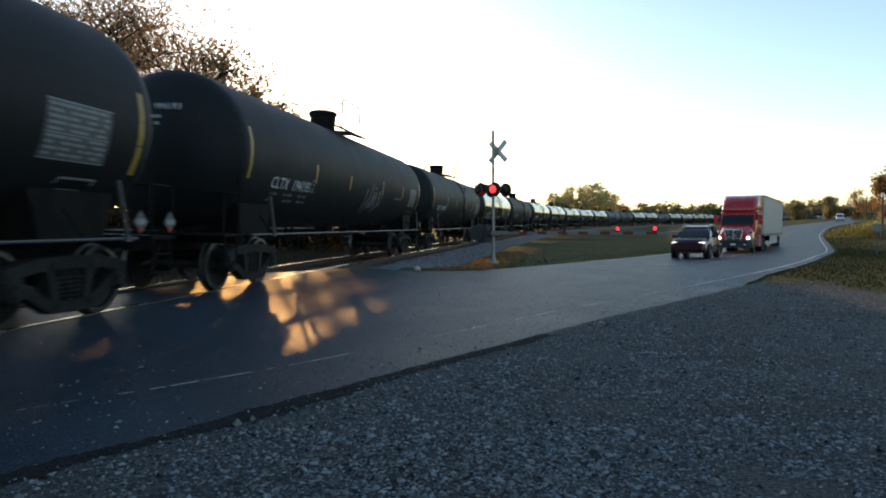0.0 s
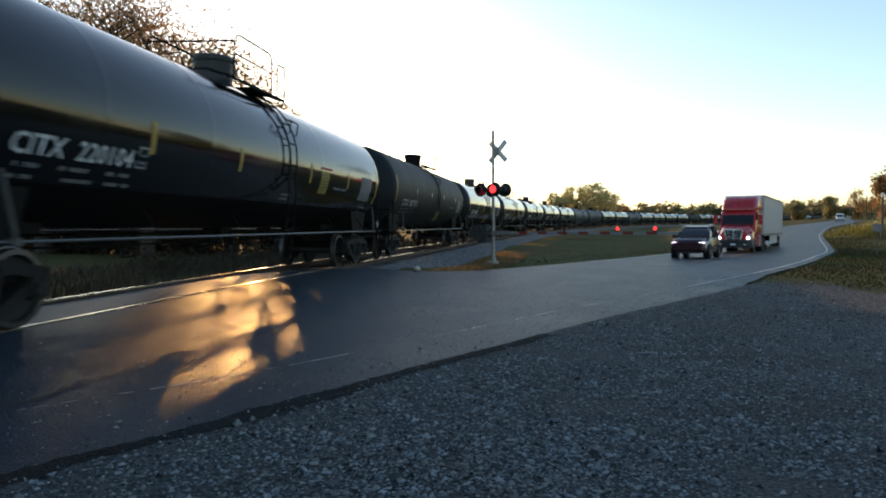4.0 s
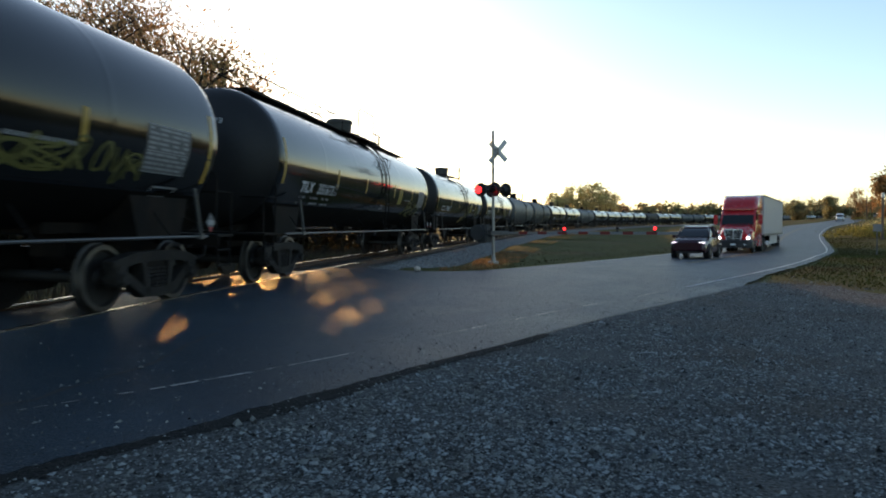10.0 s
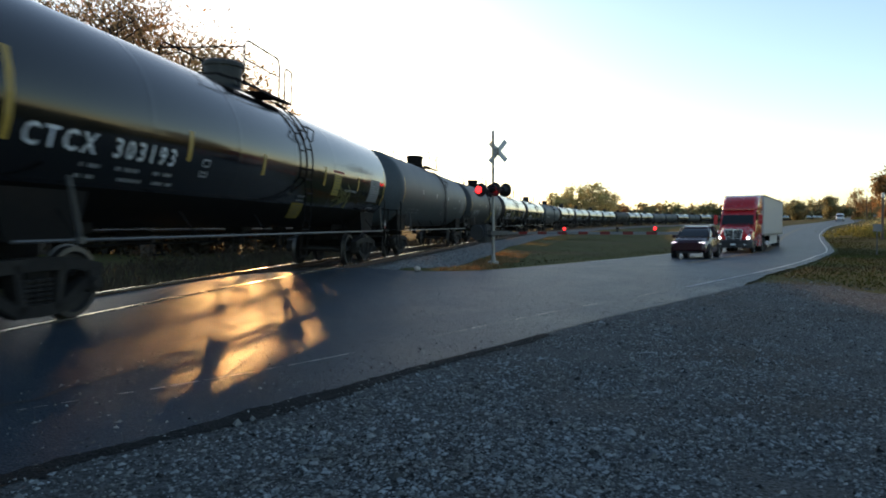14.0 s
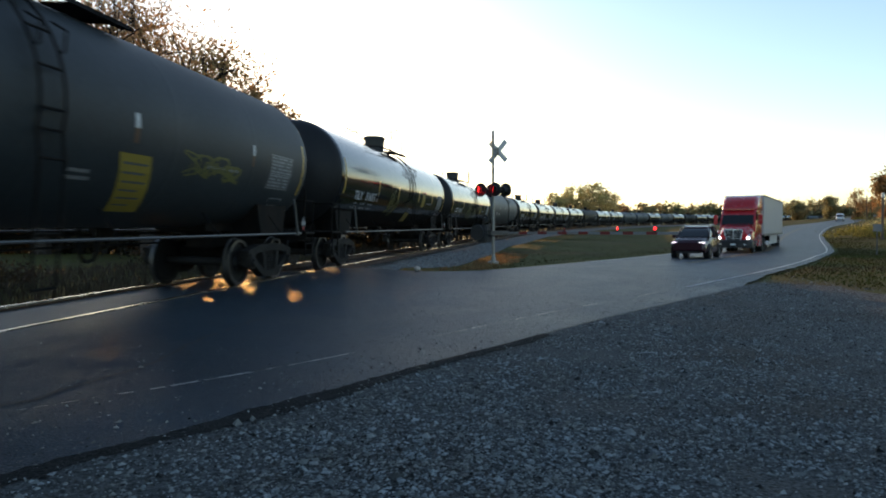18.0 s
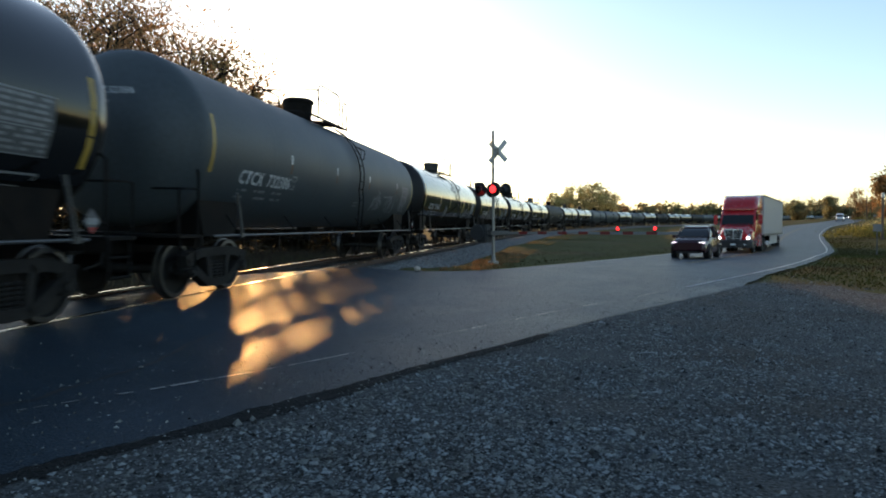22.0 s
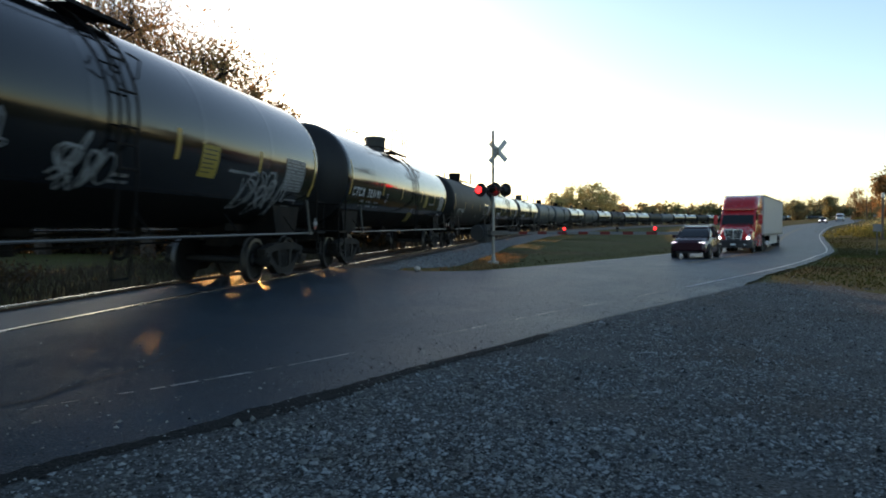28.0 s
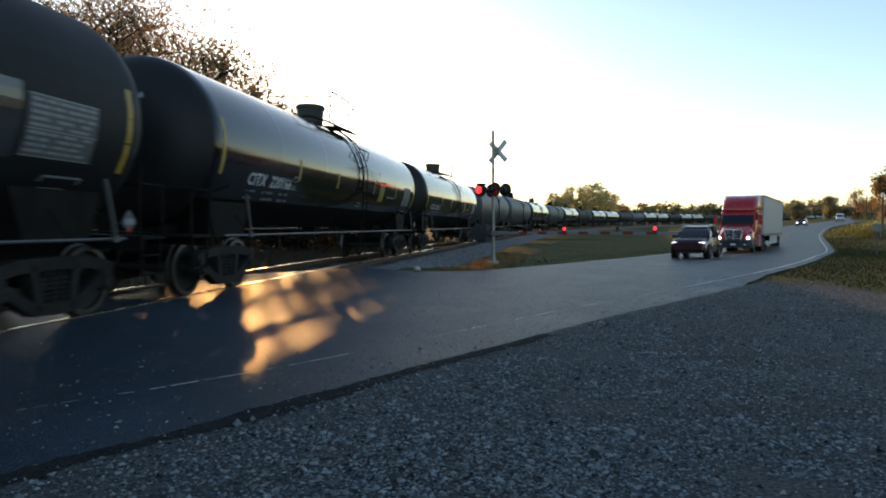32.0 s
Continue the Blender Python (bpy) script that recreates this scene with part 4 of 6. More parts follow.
CONSIST = {
    -3: (GLOSS, "", (), _T), -2: (MATTE, "", (), _S),
    -1: (MATTE, "", (), _S),
    0: (MATTE, "CLTX 194193", (("white", 3, 0.2, -0.42, 1.7, 0.8, 6),), _S),
    1: (SATIN, "GATX 286309", (), _S),
    2: (GLOSS, "CITX 220104", (_P1, _RED), _T),
    3: (SATIN, "CTCX 307719", (("spots",), ("poster", 1.0, -0.45, 0.62, 0.65, -0.4)), _S),
    4: (GLOSS, "TILX 318518", (_P1, _P2, _RED), _T),
    5: (GLOSS, "TILX 316013", (_P1, _P2, _RED, ("yellow", 11, -3.4, -0.39, 1.0, 0.6, 4), ("yellow", 12, -1.7, -0.37, 0.8, 0.5, 3), ("yellow", 13, 3.1, -0.4, 1.8, 0.42, 5), ("yellow", 14, 5.2, -0.4, 0.75, 0.4, 3)), _T),
    6: (GLOSS, "TILX 351673", (_P1, ("walkway",), ("yellow", 15, 4.0, -0.52, 2.4, 0.5, 5)), _T),
    7: (GLOSS, "CTCX 730835", (_P1, _P2, ("yellow", 16, 1.2, -0.47, 1.6, 0.8, 5), ("yellow", 17, 5.2, -0.45, 1.2, 0.6, 4)), _T),
    8: (GLOSS, "CTCX 303193", (_P1, _P2, ("yellow", 18, 3.0, -0.45, 1.2, 0.6, 4), _RED), _T),
    9: (GREY, "", (("spots",),), _G),
    10: (SLATE, "GATX 226773", (("spots",), ("poster", 1.6, -0.3, 0.7, 0.95, -0.45), ("yellow", 34, 3.0, -0.32, 1.6, 0.4, 4)), _G),
    11: (GLOSS, "TILX 316057", (_P1, _P2, _RED, ("yellow", 19, -2.6, -0.45, 1.3, 0.7, 5)), _T),
    12: (GLOSS, "CITX 220095", (_P1, ("yellow", 20, -2.4, -0.42, 1.8, 0.8, 6), ("yellow", 21, 0.0, -0.42, 0.9, 0.6, 3), _RED), _T),
    13: (GREY, "CTCX 732386", (("spots",), ("white", 22, 2.4, -0.42, 1.0, 0.5, 4), ("white", 23, 4.1, -0.47, 1.3, 0.6, 5), ("white", 24, 6.1, -0.47, 0.6, 0.3, 3)), _G),
    14: (GLOSS, "CTCX 731446", (_P1, _RED, ("white", 25, -2.6, -0.5, 0.6, 0.6, 4), ("white", 26, 3.6, -0.52, 3.0, 0.42, 8)), _T),
    15: (GLOSS, "CTCX 303182", (_P1, ("white", 27, -3.6, -0.42, 2.2, 0.9, 9), ("white", 28, 3.2, -0.47, 2.0, 0.8, 6)), _T),
    16: (GLOSS, "TILX 316120", (_P1, ("white", 29, -2.2, -0.37, 0.9, 0.6, 4), ("white", 30, 4.2, -0.52, 2.0, 0.8, 6), ("white", 33, -0.4, -0.47, 0.9, 0.6, 4)), _T),
    17: (GLOSS, "CTCX 303190", (_P1, _P2), _T),
    18: (MATTE, "CLTX 194169", (("panel", 4.0, 0.08, 1.9, 0.8), ("white", 31, 4.9, -0.52, 0.8, 0.6, 3)), _S),
    19: (GLOSS, "CITX 220166", (_P1, _RED), _T),
    20: (GLOSS, "CITX 220166", (_P1, _RED), _T),
}
_FAR = "GGXGXSXXSGXXSXXSGSXGXXSGXXXSXGXX"
for _k in range(21, 53):
    _p = {"G": GREY, "X": GLOSS, "S": SATIN}[_FAR[_k - 21]]
    CONSIST[_k] = (_p, "", (), {GREY: _G, GLOSS: _T, SATIN: _S}[_p])
TRAIN = []
for _k, (_p, _t, _e, _l) in CONSIST.items():
    TRAIN.append((_k, *tank_car(_k, _p, _t, _e, _k <= 27, SHIFT.get(_k, 0.0), _l)))


def train_motion():
    """Moves each wagon along the curve; wheels turn while they roll past."""
    for k, car, wheels in TRAIN:
        rows = []
        for i in range(0, 33):
            s = car["offset"] - SPEED * i
            x, y, z = track(s)
            ax, ay, az = track(s - 6.85)
            bx, by, bz = track(s + 6.85)
            rz = math.degrees(math.atan2(by - ay, bx - ax))
            ry = -math.degrees(math.atan2(bz - az, 13.7))
            mid = ((ax + bx) / 2, (ay + by) / 2, (az + bz) / 2)
            rows.append((float(i), pose(*mid, 0, 0, rz) @ pose(0, 0, 0, 0, ry, 0) @ pose(0, 0, 0, math.degrees(CANT), 0, 0)))
        walk(car, rows)
        t0, t1 = (car["offset"] - 60) / SPEED, (car["offset"] + 16) / SPEED
        f0, f1 = max(0, math.ceil(t0 * FPS)), min(32 * FPS, math.floor(t1 * FPS))
        if f1 - f0 < 8:
            continue
        step = math.degrees(SPEED / FPS / 0.457)
        for w, sx in wheels:
            rows = [(0.0, pose(sx, 0, 0.457))] if f0 > 0 else []
            rows += [(f / FPS, pose(sx, 0, 0.457, 0, -step * (f - f0), 0)) for f in range(f0, f1 + 1)]
            if f1 < 32 * FPS:
                rows.append((32.0, rows[-1][1]))
            walk(w, rows)


# ---- crossing signal and gate ----
MX, MY = 2.24, 30.0
MZ = ground1(MX, MY)
FACE = 39.0                                  # the way along the road, clockwise from +y
SIGNAL = Matrix.Translation((MX, MY, MZ)) @ pose(0, 0, 0, 0, 0, -FACE)   # own +y along the road, away; +x across it


def disc(bm, c, r, depth, n=24, r2=None):
    """A round body along its y axis."""
    return cyl(bm, (c[0], c[1], c[2]), (c[0], c[1] + depth, c[2]), r, n, r2)


signal = thing("crossing_signal", "galvanised mast with flashing red lamps and a crossbuck beside the track", "crossing signal", SIGNAL)
part("mast", cyl(bmesh.new(), (0, 0, 0), (0, 0, 5.9), 0.065, 14), ALU, signal, smooth=True)
part("mast_base", cyl(cyl(bmesh.new(), (0, 0, -0.1), (0, 0, 0.12), 0.24, 12), (0, 0, 0.1), (0, 0, 0.4), 0.12, 12, 0.08), ALU, signal)
for sgn in (1, -1):
    bm = box(bmesh.new(), -0.61, 0.61, 0.14, 0.16, -0.115, 0.115, 0.0, Matrix.Translation((0.16, 0, 4.98)) @ pose(0, 0, 0, 0, 45 * sgn, 0) @ Matrix.Translation((0, 0.012 * sgn, 0)))
    part("crossbuck_blade", bm, WHITEP, signal, "white crossbuck board seen from behind")
part("crossbuck_bracket", box(bmesh.new(), -0.05, 0.22, 0.0, 0.135, 4.84, 5.12, 0.01), ALU, signal)
LAMPZ = 3.28
part("lamp_crossarm", cyl(cyl(bmesh.new(), (-0.42, -0.1, LAMPZ), (0.42, -0.1, LAMPZ), 0.035, 8), (-0.42, 0.1, LAMPZ), (0.42, 0.1, LAMPZ), 0.035, 8), BLACKP, signal)
part("junction_box", box(bmesh.new(), -0.13, 0.13, -0.16, 0.16, LAMPZ - 0.17, LAMPZ + 0.17, 0.03), BLACKP, signal)
FLASHERS = []


def flasher(x, y, way):
    """A signal lamp: target disc, housing, hood and the lens, which turns its lit face out and in."""
    turn = pose(x, y, LAMPZ, 0, 0, 0 if way < 0 else 180)
    unit = part("signal_lamp", cyl(bmesh.new(), (0, -0.02, 0), (0, 0.02, 0), 0.305, 28), BLACKP, signal, "black round lamp target", m=turn)
    bm = cyl(bmesh.new(), (0, 0.02, 0), (0, 0.24, 0), 0.19, 20, 0.12)
    part("lamp_housing", bm, BLACKP, unit)
    bm = bmesh.new()
    n = 20
    for i in range(n):
        a0, a1 = math.pi * (-0.15 + 1.3 * i / n), math.pi * (-0.15 + 1.3 * (i + 1) / n)
        q = [(0.17 * math.cos(a), yy, 0.17 * math.sin(a)) for a in (a0, a1) for yy in (-0.02, -0.26 + 0.12 * abs(math.cos(a)))]
        vs = [bm.verts.new(v) for v in (q[0], q[1], q[3], q[2])]
        bm.faces.new(vs)
    hood = part("hood", bm, BLACKP, unit)
    sol = hood.modifiers.new("thick", "SOLIDIFY")
    sol.thickness = 0.006
    v, f = lathe_x([(-0.012, 0.001), (-0.010, 0.1), (-0.002, 0.165), (0.002, 0.165), (0.010, 0.1), (0.012, 0.001)], 24)
    me = mesh_of("lens", [(z, x, y) for x, y, z in v], f, [GLOW_RED, DARK_RED], True)
    me.polygons.foreach_set("material_index", [0 if i // 24 < 2 else 1 for i in range(len(f))])
    lens = part("lens", me, None, unit, "red signal lens", m=pose(0, -0.16, 0))
    return lens


for i, x in enumerate((-0.38, 0.38)):
    FLASHERS.append((flasher(x, -0.42, -1), i))
    FLASHERS.append((flasher(x, 0.42, 1), i))
for x in (-0.38, 0.38):
    for y in (-0.26, 0.26):
        part("lamp_arm", cyl(bmesh.new(), (x, 0, LAMPZ), (x, y, LAMPZ), 0.03, 8), BLACKP, signal)

gate = thing("crossing_gate", "lowered red and white striped crossing gate arm with red lamps", "crossing gate", SIGNAL)
GZ = 1.38
part("gate_mechanism", box(box(bmesh.new(), -0.62, -0.1, -0.42, 0.0, 0.95, 1.75, 0.05), -0.3, 0.12, -0.3, -0.08, 1.2, 1.5, 0.03), GEAR, gate, "grey gate machine housing")
bm = bmesh.new()
cyl(bm, (-0.55, -0.5, 1.4), (-0.55, -0.42, 1.4), 0.34, 20)
part("counterweight", bm, GEAR, gate, "dark grey round counterweight", smooth=True)
ARM_LAMPS = []
bm = bmesh.new()
box(bm, -0.45, 1.0, -0.3, -0.24, GZ - 0.09, GZ + 0.09, 0.01)
part("arm_root", bm, ALU, gate)
arm = part("gate_arm", box(bmesh.new(), 0.9, 8.35, -0.29, -0.25, GZ - 0.05, GZ + 0.05, 0.008), ARMW, gate, "long pale fibreglass arm")
for i in range(7):
    x = 1.73 + 0.94 * i
    part("arm_stripe", box(bmesh.new(), x - 0.21, x + 0.21, -0.294, -0.246, GZ - 0.054, GZ + 0.054), REDP, arm, "red reflective stripe")
for i, x in enumerate((3.70, 6.0, 7.48)):
    lamp = part("arm_lamp", box(bmesh.new(), x - 0.05, x + 0.05, -0.3, -0.24, GZ + 0.05, GZ + 0.1, 0.01), BLACKP, arm)
    v, f = lathe_x([(-0.02, 0.001), (-0.016, 0.04), (-0.002, 0.06), (0.002, 0.06), (0.016, 0.04), (0.02, 0.001)], 16)
    me = mesh_of("lens", [(z, x_, y) for x_, y, z in v], f, [GLOW_RED, DARK_RED], True)
    me.polygons.foreach_set("material_index", [0 if k // 16 < 2 else 1 for k in range(len(f))])
    stand = pose(x, -0.27, GZ + 0.17, 0, 0, FACE - 12)
    lens = part("lens", me, None, lamp, "red lens", m=stand)
    if i < 2:
        ARM_LAMPS.append((lens, i, stand))


def flash_rows(first, base):
    """Half-turns of a lens, 0.643 s lit and 0.643 s dark; first: lit from 0.59 s on."""
    rows, half, t = [], 0.643, 0.59
    while t > 0:
        t -= half
    n = round((t - 0.59) / half)
    lit = (n % 2 == 0) == first
    ang = 0.0 if lit else 180.0
    rows.append((0.0, base @ pose(0, 0, 0, 0, 0, ang)))
    t += half
    while t < 31.9:
        f = round(t * FPS)
        rows.append(((f - 1) / FPS, base @ pose(0, 0, 0, 0, 0, ang)))
        rows.append((f / FPS, base @ pose(0, 0, 0, 0, 0, ang + 60)))
        rows.append(((f + 1) / FPS, base @ pose(0, 0, 0, 0, 0, ang + 120)))
        ang += 180
        rows.append(((f + 2) / FPS, base @ pose(0, 0, 0, 0, 0, ang)))
        t += half
    rows.append((32.0, base @ pose(0, 0, 0, 0, 0, ang)))
    return rows


def flash_motion():
    for lens, i in FLASHERS:
        walk(lens, flash_rows(i == 0, pose(0, -0.16, 0)))
    for lens, i, base in ARM_LAMPS:
        walk(lens, flash_rows(i == 0, base))


# ---- vehicles; own -y is forward ----
def loft(bm, sections, closed=True):
    """Skins rings of equal count, with end caps."""
    rings = [[bm.verts.new(p) for p in s] for s in sections]
    n = len(rings[0])
    for a, b in zip(rings[:-1], rings[1:]):
        for i in range(n if closed else n - 1):
            bm.faces.new((a[i], a[(i + 1) % n], b[(i + 1) % n], b[i]))
    bm.faces.new(rings[0][::-1])
    bm.faces.new(rings[-1])
    return bm


def ring(y, hw, z0, z1, top=None, r=0.12):
    """A rounded cross-section across the vehicle at y; top: half width at the top."""
    tw = hw if top is None else top
    return [(-hw + r * 0.4, y, z0), (hw - r * 0.4, y, z0), (hw, y, z0 + r), (hw * 0.55 + tw * 0.45, y, (z0 + z1) / 2), (tw, y, z1 - r), (tw - r, y, z1), (-tw + r, y, z1), (-tw, y, z1 - r),
            (-hw * 0.55 - tw * 0.45, y, (z0 + z1) / 2), (-hw, y, z0 + r)]


def road_wheel(parent, x, y, r, w, dual=False):
    for k in range(2 if dual else 1):
        sx = math.copysign(1, x)
        xx = x - sx * k * (w + 0.04)
        v, f = lathe_x([(-w / 2, r * 0.62), (-w / 2, r * 0.92), (-w / 2 + 0.03, r), (w / 2 - 0.03, r), (w / 2, r * 0.92), (w / 2, r * 0.62)], 26)
        wh = part("wheel", mesh_of("tyre", [(a, b, c) for a, b, c in v], f, RUBBER, False), None, parent, m=pose(xx, y, r))
        bm = cyl(bmesh.new(), (-w * 0.36, 0, 0), (w * 0.36, 0, 0), r * 0.63, 20)
        cyl(bm, (-w * 0.45, 0, 0), (w * 0.45, 0, 0), r * 0.2, 10)
        for j in range(8):
            a = j * math.pi / 4
            cyl(bm, (sx * w * 0.38, 0.4 * r * math.cos(a), 0.4 * r * math.sin(a)), (sx * w * 0.43, 0.4 * r * math.cos(a), 0.4 * r * math.sin(a)), r * 0.07, 6)
        part("rim", bm, RIM, wh)


def semi_truck(m):
    t = thing("semi_truck", "red sleeper-cab tractor with chrome grille and lit headlights", "truck", m)
    bm = bmesh.new()
    loft(bm, [ring(0.15, 0.95, 0.8, 1.42, 0.72, 0.1), ring(0.4, 1.06, 0.8, 1.64, 0.76, 0.14), ring(1.2, 1.12, 0.85, 1.8, 0.84, 0.14), ring(1.9, 1.14, 0.85, 1.94, 0.95, 0.14)])
    part("bonnet", bm, TRUCK_RED, t, smooth=True)
    bm = bmesh.new()
    loft(bm, [ring(1.9, 1.16, 0.85, 1.96, 1.12, 0.08), ring(2.0, 1.18, 0.85, 2.16, 1.12, 0.1), ring(2.55, 1.19, 0.85, 2.98, 1.08, 0.12), ring(3.0, 1.2, 0.85, 3.06, 1.12, 0.12), ring(5.2, 1.2, 0.85, 3.08, 1.16, 0.12)])
    part("cab", bm, TRUCK_RED, t, smooth=True)
    bm = bmesh.new()
    loft(bm, [ring(2.5, 1.0, 2.9, 3.05, 0.95, 0.06), ring(2.75, 1.14, 2.9, 3.5, 1.0, 0.14), ring(3.4, 1.19, 2.9, 3.86, 1.1, 0.16), ring(4.4, 1.21, 2.9, 4.02, 1.16, 0.14), ring(5.3, 1.22, 2.9, 4.06, 1.19, 0.12)])
    part("roof_fairing", bm, TRUCK_RED, t, smooth=True)
    bm = bmesh.new()
    q = [(-1.03, 1.86, 1.9), (1.03, 1.86, 1.9), (0.96, 2.27, 2.56), (-0.96, 2.27, 2.56)]
    vs = [bm.verts.new((x, y - 0.045, z)) for x, y, z in q] + [bm.verts.new((x, y + 0.06, z - 0.02)) for x, y, z in q]
    for f in ((0, 1, 2, 3), (0, 4, 5, 1), (1, 5, 6, 2), (2, 6, 7, 3), (3, 7, 4, 0)):
        bm.faces.new([vs[i] for i in f])
    part("windscreen", bm, DARKGLASS, t, "dark windscreen")
    part("sun_visor", box(bmesh.new(), -1.02, 1.02, 2.36, 2.56, 2.9, 2.95, 0.02), TRUCK_RED, t)
    for x in (-0.5, -0.25, 0.0, 0.25, 0.5):
        part("marker_lamp", box(bmesh.new(), x - 0.035, x + 0.035, 2.52, 2.6, 3.03, 3.07, 0.01), AMBER, t, "small lit amber roof lamp")
    g = part("grille", prism(bmesh.new(), [(-0.46, 0.78), (0.46, 0.78), (0.6, 1.5), (0.52, 1.58), (-0.52, 1.58), (-0.6, 1.5)], 0.08, 0.2), CHROME, t, "chrome grille surround")
    part("grille_mesh", prism(bmesh.new(), [(-0.39, 0.84), (0.39, 0.84), (0.52, 1.49), (-0.52, 1.49)], 0.06, 0.09), PLASTIC, g, "dark grille mesh")
    for k in range(4):
        part("grille_bar", box(bmesh.new(), -0.43, 0.43, 0.045, 0.065, 0.94 + 0.14 * k, 0.96 + 0.14 * k), CHROME, g)
    part("grille_post", box(bmesh.new(), -0.02, 0.02, 0.04, 0.066, 0.84, 1.5), CHROME, g)
    for sx in (-1, 1):
        bm = bmesh.new()
        loft(bm, [ring(0.12, 0.13, 1.0, 1.2, 0.12, 0.05), ring(0.3, 0.17, 0.98, 1.34, 0.15, 0.05), ring(0.6, 0.12, 1.0, 1.46, 0.06, 0.05)])
        hl = part("headlight", bm, CHROME, t, "headlight bezel", smooth=True, m=pose(sx * 0.88, 0.0, -0.14))
        part("headlight_lens", disc(bmesh.new(), (0, 0.07, 1.13), 0.1, 0.06, 16), HEAD_W, hl, "lit white headlight")
        bm = bmesh.new()
        loft(bm, [ring(0.45, 0.1, 0.5, 1.3, 0.05, 0.05), ring(0.9, 0.17, 0.75, 1.5, 0.1, 0.06), ring(1.7, 0.17, 0.8, 1.48, 0.1, 0.06), ring(2.1, 0.1, 0.5, 1.2, 0.05, 0.05)])
        part("wing", bm, TRUCK_RED, t, smooth=True, m=pose(sx * 1.02, 0, 0))
        mi = part("mirror", box(bmesh.new(), -0.13, 0.13, -0.09, 0.09, -0.34, 0.34, 0.05), TRUCK_RED, t, "red door mirror", m=pose(sx * 1.42, 2.05, 2.25))
        tube_b = tube(bmesh.new(), [(0, 0, 0.3), (-sx * 0.36, 0.1, 0.3)], 0.025, 6)
        tube(tube_b, [(0, 0, -0.3), (-sx * 0.36, 0.1, -0.3)], 0.025, 6)
        part("mirror_arm", tube_b, PLASTIC, mi)
        bm = bmesh.new()
        prism(bm, [(2.15, 2.2), (3.05, 2.2), (3.05, 2.82), (2.55, 2.82)], -0.012, 0.012)
        part("side_window", bm, DARKGLASS, t, "dark side window", m=Matrix.Translation((sx * 1.168, 0, 0)) @ Matrix(((0, 1, 0, 0), (1, 0, 0, 0), (0, 0, 1, 0), (0, 0, 0, 1))))
        part("side_fairing", box(bmesh.new(), -0.06, 0.06, 3.2, 5.3, 0.42, 1.0, 0.03), TRUCK_RED, t, m=pose(sx * 1.12, 0, 0))
        part("fuel_tank", cyl(bmesh.new(), (sx * 0.85, 3.0, 0.72), (sx * 0.85, 4.7, 0.72), 0.3, 16), CHROME, t, "polished fuel tank", smooth=True)
        road_wheel(t, sx * 1.02, 1.25, 0.5, 0.28)
        for y in (5.7, 7.0):
            road_wheel(t, sx * 1.08, y, 0.5, 0.26, True)
    bm = bmesh.new()
    loft(bm, [ring(-0.02, 0.95, 0.35, 0.78, 0.95, 0.08), ring(0.12, 1.18, 0.32, 0.88, 1.15, 0.1), ring(0.75, 1.22, 0.36, 0.86, 1.2, 0.1)])
    part("bumper", bm, PLASTIC, t, "dark bumper", smooth=True)
    part("number_plate", box(bmesh.new(), -0.16, 0.16, -0.04, -0.02, 0.5, 0.62), PLATE_WH, t, "pale plate")
    for sx in (-1, 1):
        part("tow_light", disc(bmesh.new(), (sx * 0.72, -0.04, 0.56), 0.06, 0.05, 10), CHROME, t)
    part("chassis", box(bmesh.new(), -0.42, 0.42, 1.0, 8.0, 0.6, 0.95, 0.02), UNDER, t)
    return t


def semi_trailer(m):
    t = thing("semi_trailer", "long white box trailer behind the red tractor", "trailer", m)
    part("box_body", box(bmesh.new(), -1.3, 1.3, 0.0, 16.15, 1.18, 4.06, 0.02), TRAILER_W, t, "white sheeted box")
    for sx in (-1, 1):
        part("side_rail", box(bmesh.new(), -0.03, 0.03, 0.0, 16.15, 1.1, 1.26), GALV, t, "bare metal bottom rail", m=pose(sx * 1.31, 0, 0))
        part("top_rail", box(bmesh.new(), -0.02, 0.02, 0.0, 16.15, 3.96, 4.07), GALV, t, "bare metal top rail", m=pose(sx * 1.31, 0, 0))
        for k in range(13):
            part("side_post", box(bmesh.new(), -0.006, 0.006, 0.6 + 1.22 * k, 0.66 + 1.22 * k, 1.26, 3.96), TRAILER_W, t, m=pose(sx * 1.305, 0, 0))
        part("side_skirt", box(bmesh.new(), -0.015, 0.015, 5.2, 11.2, 0.42, 1.1), TRAILER_W, t, "white side skirt", m=pose(sx * 1.24, 0, 0))
        part("landing_leg", box(bmesh.new(), -0.06, 0.06, 3.0, 3.12, 0.3, 1.1), UNDER, t, m=pose(sx * 0.9, 0, 0))
        for y in (12.6, 13.85):
            road_wheel(t, sx * 1.1, y, 0.5, 0.26, True)
    part("bogie_frame", box(bmesh.new(), -0.6, 0.6, 11.4, 15.0, 0.62, 1.16, 0.02), UNDER, t)
    part("rear_guard", box(bmesh.new(), -1.1, 1.1, 15.9, 16.0, 0.5, 0.6), UNDER, t)
    return t


